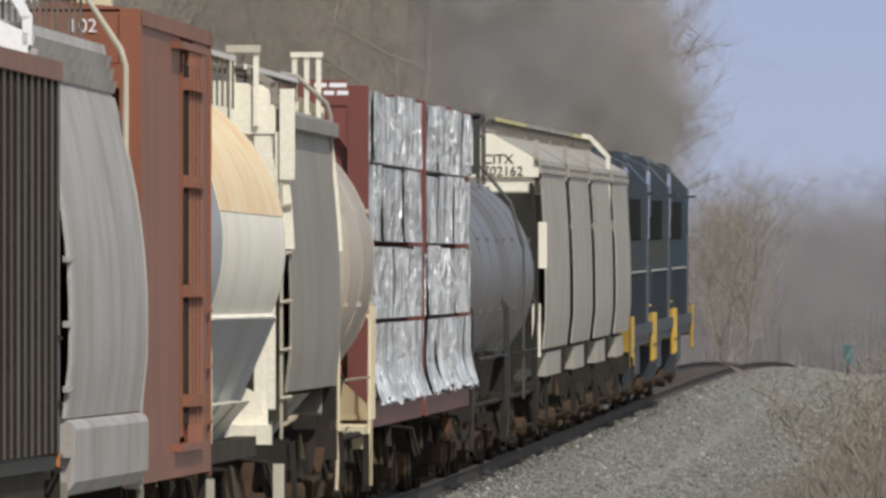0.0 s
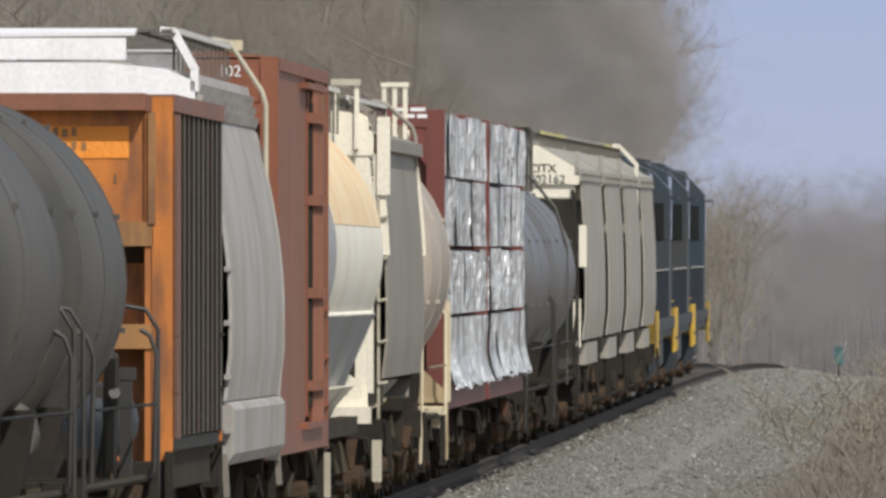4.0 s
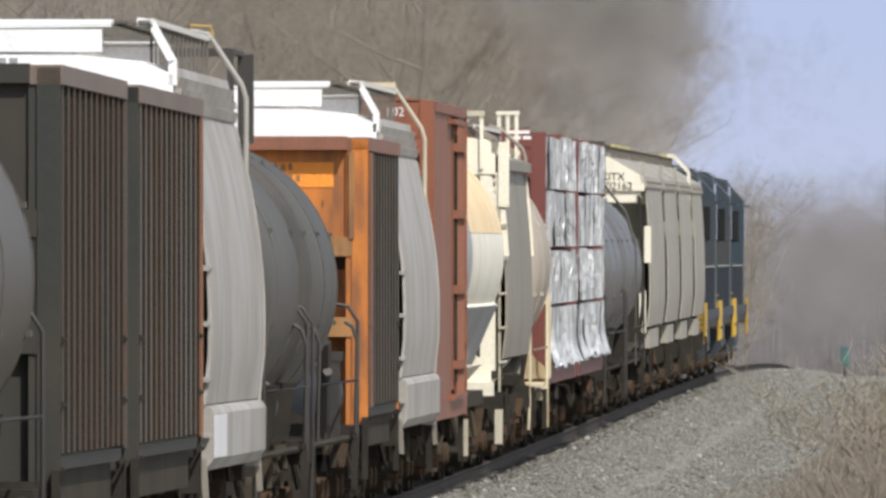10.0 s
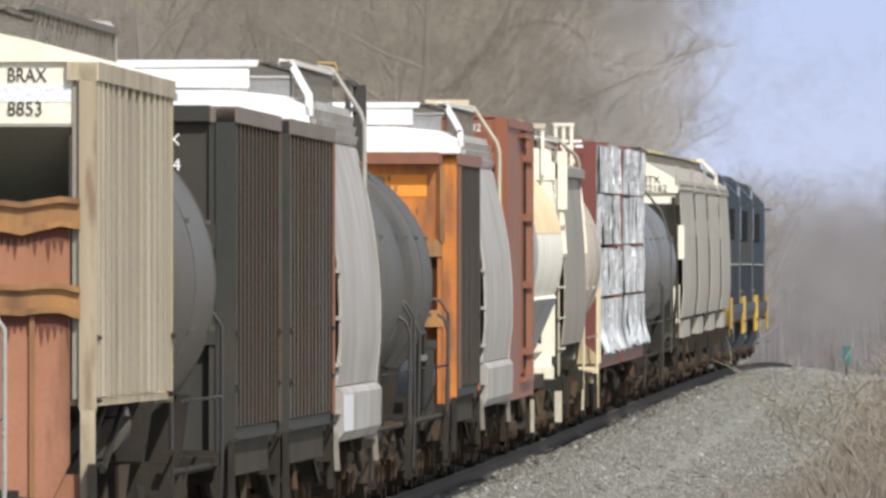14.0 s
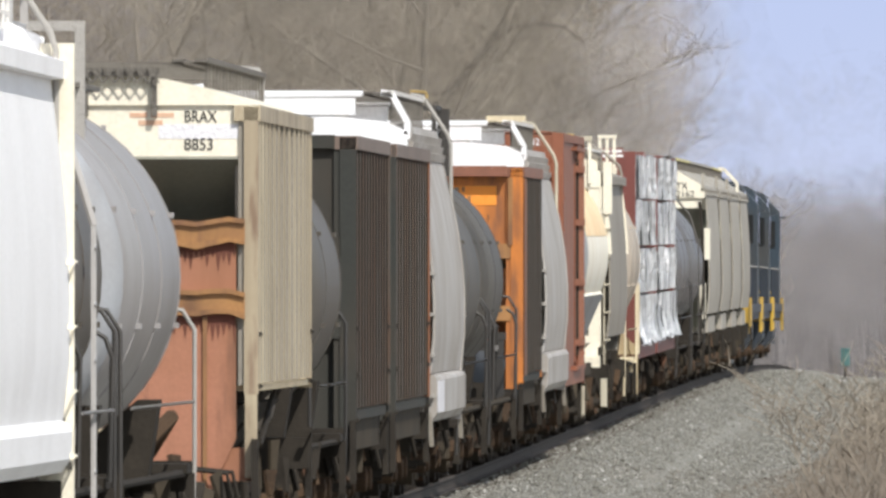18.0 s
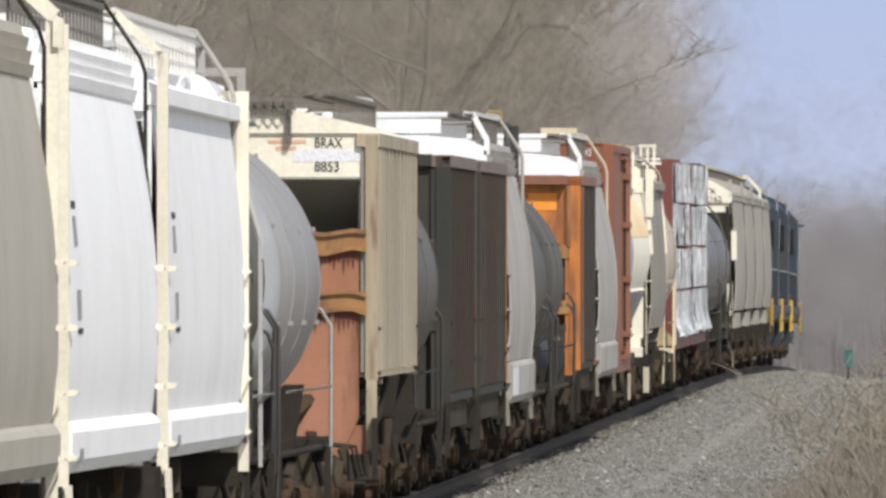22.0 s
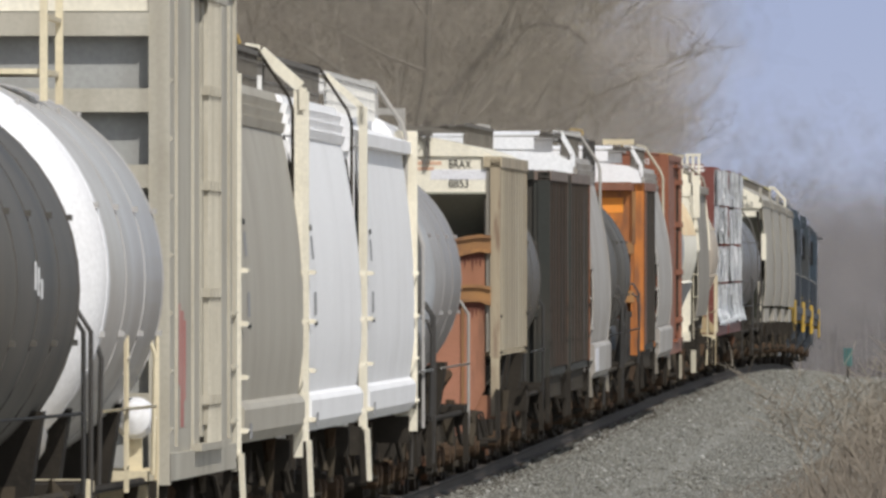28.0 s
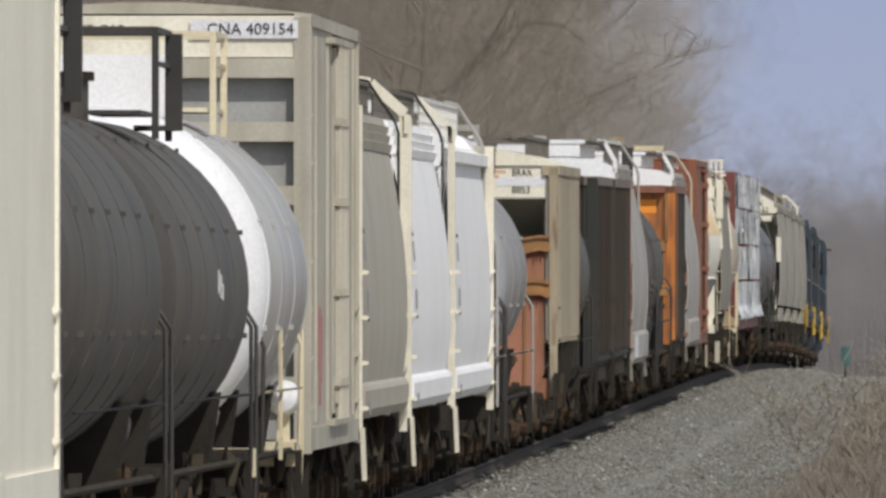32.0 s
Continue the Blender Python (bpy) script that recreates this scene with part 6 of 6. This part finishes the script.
def grass():
    rng = np.random.default_rng(6)
    n = 70000
    y = 300 + 560 * rng.random(n) ** 1.3
    d = 4.6 + 9 * rng.random(n) ** 1.5 + 0.5 * np.sin(y * 0.05)
    x = TRACK_X + d
    z = np.array([land(a, b) for a, b in zip(x, y)])
    lean = rng.normal(0, 0.45, n)
    hgt = rng.uniform(0.06, 0.3, n) * np.clip((d - 4.0) / 1.5, 0.4, 1.2)
    blade = [(-0.5, 0, 0), (0.5, 0, 0), (0.25, 0.4, 0.6), (0.9, 0.9, 1.0)]
    sc = np.stack([rng.uniform(0.004, 0.009, n), hgt * lean, hgt], 1)
    scatter("dry_grass", blade, [(0, 1, 2), (0, 2, 3)], n, (np.stack([x, y, z - 0.02], 1), rng.uniform(0, 6.28, n), sc), STRAW, "tall dry straw-coloured grass and weeds on the bank", "grass")


grass()


# ---- trees ----
def branches(rng, geo_limb, geo_twig, p, d, r, length, level, levels, spread):
    """Grow one limb with a slight bend and its side limbs; the thinnest go to the twigs."""
    k = 4 if level < 2 else 3
    pts, rad = [p], [r]
    q, dd = p, d
    for i in range(k):
        dd = (dd + Vector((rng.gauss(0, 0.14), rng.gauss(0, 0.14), rng.gauss(0.04, 0.10)))).normalized()
        q = q + dd * (length / k)
        pts.append(q)
        rad.append(r * (1 - 0.62 * (i + 1) / k))
    (geo_limb if level < 2 else geo_twig).tube(pts, rad, 6 if level < 2 else 3)
    if level >= levels:
        return
    n = (7, 7, 6, 5, 4)[level]
    for i in range(n):
        u = 0.25 + 0.75 * (i + rng.random()) / n
        j = min(int(u * k), k - 1)
        base = pts[j].lerp(pts[j + 1], u * k - j)
        a = rng.uniform(0, 2 * math.pi)
        side = Vector((math.cos(a), math.sin(a), rng.uniform(-0.1, 0.6)))
        nd = (dd * (1 - spread) + side * spread).normalized()
        branches(rng, geo_limb, geo_twig, base, nd, max(rad[j] * rng.uniform(0.4, 0.62), 0.009), length * rng.uniform(0.42, 0.66), level + 1, levels, spread)


def make_tree(seed, height, levels, spread, twig_mat, label):
    rng = random.Random(seed)
    tree = tagged(new("bare_tree"), label, "tree")
    limb, twig = Geo(), Geo()
    branches(rng, limb, twig, Vector((0, 0, -0.4)), Vector((0, 0, 1)), height * 0.011, height * 0.72, 0, levels, spread)
    part("trunk", limb, BARK, tree, smooth=True)
    part("crown", twig, twig_mat, tree)
    return tree


def place_trees():
    rng = random.Random(12)
    kinds = [make_tree(s, 17.0, 4, sp, TWIG, "bare grey-brown deciduous tree in the wood beside the track") for s, sp in ((1, 0.62), (2, 0.7), (3, 0.55))]
    spots = []
    for k in range(4, 26):
        y = 640 + 390 * (k / 26) + rng.uniform(-8, 8)
        spots.append((TRACK_X - rng.uniform(6.5, 9) - 22 * rng.random() ** 2.2, y))
    for k in range(6):
        y = 1040 + k * 40 + rng.uniform(-15, 15)
        spots.append((TRACK_X - rng.uniform(6, 26) - (y - 1000) * 0.012, y))
    for i, (x, y) in enumerate(spots):
        s = rng.uniform(0.8, 1.25)
        x = min(x, TRACK_X - 6.5, TRACK_X - 12.0 + 0.004 * (1000 - y))
        m = pose(x, y, land(x, y), rng.uniform(-4, 4), rng.uniform(-4, 4), rng.uniform(0, 360))
        t = kinds[i % 3]
        if i < 3:
            t.matrix_basis = m
            t.scale = (s, s, s)
        else:
            t2 = copy_thing(t, m)
            t2.scale = (s, s, s)
    # the end of the wood, where it closes in on the falling line
    for k in range(20):
        y = 985 + 190 * (k + rng.random()) / 20
        x = -(0.0205 - 0.0028 * ((k * 7) % 20) / 19) * y
        x = min(x, TRACK_X - 4.8)
        t = copy_thing(kinds[k % 3], pose(x, y, land(x, y) - 0.5, rng.uniform(-3, 3), rng.uniform(-3, 3), rng.uniform(0, 360)))
        s = rng.uniform(0.85, 1.2)
        t.scale = (s * 0.48, s * 0.48, s)
    # a clump of scrub trees close to the line
    for k in range(7):
        y = 884 + 5 * k
        x = -(0.0136 - 0.0013 * ((k * 3) % 7) / 6) * y
        t = copy_thing(kinds[k % 3], pose(x, y, land(x, y) - 0.4, rng.uniform(-4, 4), rng.uniform(-4, 4), rng.uniform(0, 360)))
        s = (0.44, 0.47, 0.5, 0.5, 0.53, 0.47, 0.5)[k]
        t.scale = (s * 0.58, s * 0.58, s)
        tagged(t, "low bare scrub tree close beside the falling line", "tree")
    small = make_tree(9, 10.0, 4, 0.68, TWIG_FAR, "low bare tree in the hazy wood past the crest")
    first = True
    for k in range(60):
        y = 1050 + 600 * rng.random()
        x = rng.uniform(-0.014227, -0.004981) * y
        m = pose(x, y, land(x, y) - 0.3, 0, 0, rng.uniform(0, 360))
        t = small if first else copy_thing(small, m)
        if first:
            small.matrix_basis, first = m, False
        s = rng.uniform(0.6, 0.95)
        t.scale = (s, s, s)


place_trees()


def thicket():
    """Close brush of upright twigs that fills the wood and the far slope."""
    rng = np.random.default_rng(8)
    n = 80000
    y = 560 + 1500 * rng.random(n)
    x = rng.uniform(-0.043321, -0.004078, n) * y
    left = (x < TRACK_X - 6.5) & (y < 1050)
    right = (y > 1030)
    keep = left | right
    x, y = x[keep], y[keep]
    n = len(x)
    z = np.array([land(a, b) for a, b in zip(x, y)])
    hgt = rng.uniform(1.5, 7.5, n) * np.where(y > 1050, 1.3, 1.0)
    stem = [(-0.5, 0, 0), (0.5, 0, 0), (0.6, 0.05, 0.5), (-0.2, 0.05, 0.5), (0.9, 0.12, 1.0)]
    sc = np.stack([rng.uniform(0.02, 0.06, n), hgt, hgt], 1)
    scatter("thicket", stem, [(0, 1, 2), (0, 2, 3), (3, 2, 4)], n, (np.stack([x, y, z], 1), rng.uniform(0, 6.28, n), sc), TWIG_FAR, "dense bare brush and saplings filling the wood", "brush")


thicket()


def sapling(x, y, seed, height):
    rng = random.Random(seed)
    ob = tagged(new("bare_shrub"), "leafless brown shrub at the edge of the gravel", "shrub")
    for k in range(5):
        a = rng.uniform(0, 6.28)
        twig = Geo()
        branches(rng, twig, twig, Vector((0.1 * math.cos(a), 0.1 * math.sin(a), -0.05)), Vector((0.5 * math.cos(a), 0.5 * math.sin(a), 1)).normalized(), 0.012, height * rng.uniform(0.6, 1), 2, 4, 0.6)
        part("stem", twig, TWIG, ob)
    ob.location = (x, y, land(x, y))


for x, y, s, h in ((TRACK_X + 5.2, 372, 1, 1.5), (TRACK_X + 6.2, 350, 2, 1.3), (TRACK_X + 5.9, 395, 3, 1.4), (TRACK_X + 7.0, 380, 4, 1.6), (TRACK_X + 6.6, 420, 5, 1.3)):
    sapling(x, y, s, h)


def marker(name, x, y, w, h, mat, label, category):
    """A small trackside box on its post."""
    ob = tagged(new(name), label, category)
    z = land(x, y)
    part("post", Geo().tube([(0, 0, -0.2), (0, 0, h)], w * 0.12, 8), STEEL if mat is TEAL else mat, ob)
    if mat is TEAL:
        part("case", Geo().box(-w / 2, w / 2, -w / 2, w / 2, h * 0.45, h).box(-w * 0.56, w * 0.56, -w * 0.56, w * 0.56, h, h + 0.05), mat, ob)
    else:
        part("cap", Geo().tube([(0, 0, h), (0, 0, h + 0.15)], [w * 0.16, w * 0.05], 8), mat, ob)
    ob.location = (x, y, z)


marker("signal_case", TRACK_X + 2.95, 700, 0.24, 0.8, TEAL, "small teal signal case on a steel post", "signal case")
# Plain capped upright that stands for a pale tree trunk.
marker("marker_post", TRACK_X - 2.6, 1040, 1.1, 3.4, TWIG_FAR, "pale bare trunk beside the falling track", "post")


def sky_backdrop():
    g = Geo().add([(-900, 4700, -60), (900, 4700, -60), (900, 4700, 300), (-900, 4700, 300)], [(0, 1, 2, 3)])
    tagged(new("backdrop", g.mesh("backdrop", sky_material())), "pale blue hazy spring sky", "sky", kind="structure")


sky_backdrop()


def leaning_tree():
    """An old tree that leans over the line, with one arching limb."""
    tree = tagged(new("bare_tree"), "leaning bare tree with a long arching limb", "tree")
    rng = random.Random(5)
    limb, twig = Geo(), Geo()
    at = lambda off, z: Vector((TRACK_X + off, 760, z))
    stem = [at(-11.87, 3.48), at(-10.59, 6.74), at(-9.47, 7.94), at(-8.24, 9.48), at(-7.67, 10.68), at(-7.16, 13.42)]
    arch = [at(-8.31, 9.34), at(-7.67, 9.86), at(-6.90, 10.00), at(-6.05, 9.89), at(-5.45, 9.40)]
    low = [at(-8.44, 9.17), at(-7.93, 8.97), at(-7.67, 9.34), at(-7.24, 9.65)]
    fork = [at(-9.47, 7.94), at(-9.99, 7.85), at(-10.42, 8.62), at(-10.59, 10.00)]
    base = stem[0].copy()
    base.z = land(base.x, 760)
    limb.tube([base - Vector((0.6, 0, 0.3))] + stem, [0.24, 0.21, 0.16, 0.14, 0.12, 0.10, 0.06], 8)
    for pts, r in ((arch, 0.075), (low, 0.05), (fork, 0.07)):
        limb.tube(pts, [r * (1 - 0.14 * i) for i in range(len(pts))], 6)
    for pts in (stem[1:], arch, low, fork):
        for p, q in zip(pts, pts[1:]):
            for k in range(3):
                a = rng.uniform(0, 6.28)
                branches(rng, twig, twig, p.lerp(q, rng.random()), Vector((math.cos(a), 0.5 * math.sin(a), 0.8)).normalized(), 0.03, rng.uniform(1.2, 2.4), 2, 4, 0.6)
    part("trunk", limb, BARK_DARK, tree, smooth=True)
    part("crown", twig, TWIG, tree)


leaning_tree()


# ---- smoke ----
def smoke_material(name, color, alpha):
    m, n, l, b = material(name)
    b.inputs["Base Color"].default_value = (*color, 1)
    b.inputs["Roughness"].default_value, b.inputs["Alpha"].default_value = 1.0, alpha
    b.inputs["Specular IOR Level"].default_value = 0.0
    return m


SMOKE = smoke_material("dark_diesel_smoke", (0.25, 0.235, 0.215), 0.032)
VEIL = smoke_material("brownish_wood_haze", (0.24, 0.215, 0.18), 0.022)
PALE_VEIL = smoke_material("pale_smoke_over_the_wood", (0.46, 0.425, 0.40), 0.022)
HAZE = smoke_material("thin_pale_haze", (0.275, 0.262, 0.265), 0.02)


def smoke_mesh(seed, n, size, spread, mat):
    """A loose cloud of filmy shreds, thinning outwards."""
    rng = np.random.default_rng(seed)
    lobes = rng.normal(0, 0.62, (7, 3)) * np.array(spread)
    c = lobes[rng.integers(0, 7, n)] + rng.normal(0, 0.55, (n, 3)) * np.array(spread)
    a, b = rng.normal(size=(n, 3)), rng.normal(size=(n, 3))
    a /= np.linalg.norm(a, axis=1)[:, None]
    b -= (a * b).sum(1)[:, None] * a
    b /= np.linalg.norm(b, axis=1)[:, None]
    s = rng.uniform(0.5, 1.5, (n, 1)) * size / 2
    k = [(math.cos(q), math.sin(q)) for q in (0.2, 1.2, 2.3, 3.3, 4.4, 5.4)]
    v = np.stack([c + (a * p + b * q) * s for p, q in k], 1).reshape(-1, 3)
    me = bpy.data.meshes.new("smoke_puff")
    me.from_pydata(v.tolist(), [], np.arange(6 * n).reshape(-1, 6).tolist())
    me.materials.append(mat)
    return me


SMOKE_TRACKS = []
THICK = [smoke_mesh(s, 560, 0.8, (1.0, 3.0, 1.3), SMOKE) for s in (1, 2)]
THIN = [smoke_mesh(s, 420, 0.6, (1.1, 4.0, 0.9), HAZE) for s in (3, 4)]
BANK = [smoke_mesh(s, 1300, 1.5, (2.8, 8.0, 1.7), HAZE) for s in (5, 6)]
WOOD_VEIL = [smoke_mesh(s, 110, 2.6, (2.2, 7.0, 1.7), VEIL) for s in (7, 8)]
END_VEIL = [smoke_mesh(s, 300, 2.4, (2.0, 6.0, 2.4), PALE_VEIL) for s in (9, 10)]
scene.cycles.transparent_max_bounces = 160


def smoke():
    rng = random.Random(21)
    for k in range(20):
        ob = tagged(new("smoke_puff", THICK[k % 2]), "drifting puff of dark grey diesel smoke", "smoke", "exhaust smoke", "stuff")
        u = k / 19
        y = 420 + 215 * u + rng.uniform(-10, 10)
        z = 8.6 - 2.0 * u + rng.uniform(-1.6, 1.2)
        x = -(0.0222 - 0.0062 * u + rng.uniform(-0.0012, 0.0012)) * y
        rise, drift, turn = rng.uniform(0.04, 0.16), rng.uniform(-0.03, 0.02), rng.uniform(0, 90)
        SMOKE_TRACKS.append((ob, [(t, pose(x + drift * t, y + 1.9 * t, z + rise * t + 0.014 * t * t, 0, 0, turn / 30 + 1.5 * t)) for t in range(0, 33, 4)]))
    for k in range(3):
        ob = tagged(new("smoke_puff", THIN[k % 2]), "thin trailing puff of pale exhaust haze", "smoke", "exhaust smoke", "stuff")
        back = 14 + 24 * k
        z = 5.7 + 0.12 * k + rng.uniform(-0.2, 0.5)
        SMOKE_TRACKS.append((ob, [(t, pose(TRACK_X - 0.9, 314.9 + 165 - back + V0 * t * 0.97 + ACC * t * t / 2, grade(min(314.9 + 165 - back + V0 * t, 860)) + z, 0, 0, 2 * t)) for t in range(0, 33, 4)]))
    # Films added past the crest to lay distance haze over the far woods.
    for k in range(9):
        ob = tagged(new("haze_bank", BANK[k % 2]), "low bank of films standing in for haze past the crest", "smoke", "haze past the crest", "stuff")
        y = 900 + 22 * k
        x = TRACK_X + (-4.5, 0.5, 5.0)[k % 3] + rng.uniform(-1, 1)
        z = (0.4, 2.2, 3.6)[(k // 3 + k) % 3]
        SMOKE_TRACKS.append((ob, [(t, pose(x + 0.03 * t, y, z + 0.01 * t)) for t in (0, 16, 32)]))
    for k in range(6):
        ob = tagged(new("haze_bank", END_VEIL[k % 2]), "thinned pale smoke hanging before the end of the wood", "smoke", "haze before the wood", "stuff")
        y = 925 + 6 * k
        x, z = -(0.0196 - 0.0006 * k) * y, (5.0, 8.6, 11.5)[k % 3]
        SMOKE_TRACKS.append((ob, [(t, pose(x + 0.04 * t, y, z + 0.008 * t)) for t in (0, 16, 32)]))
    # Films added before the wood to soften its contrast like hazy air.
    for k in range(12):
        ob = tagged(new("haze_bank", WOOD_VEIL[k % 2]), "thin brownish haze drifting before the wood", "smoke", "haze before the wood", "stuff")
        x, y = TRACK_X - 4.5 - 2.4 * (k % 5) + rng.uniform(-0.6, 0.6), 615 + 3 * k
        z = (4.5, 7.2, 9.6)[k % 3]
        SMOKE_TRACKS.append((ob, [(t, pose(x + 0.05 * t, y, z + 0.006 * t)) for t in (0, 16, 32)]))


smoke()


def motions():
    """The train rolls away along the track, every car riding the grade."""
    for car, s0 in TRAIN:
        rows = []
        for k in range(17):
            t = 2.0 * k
            y = 314.9 + s0 + V0 * t + ACC * t * t / 2
            slope = (grade(y + 6) - grade(y - 6)) / 12
            rows.append((t, pose(TRACK_X, y, (grade(y + 6) + grade(y - 6)) / 2, math.degrees(slope), 0, 0)))
        walk(car, rows)
    for puff, rows in SMOKE_TRACKS:
        walk(puff, rows)


motions()
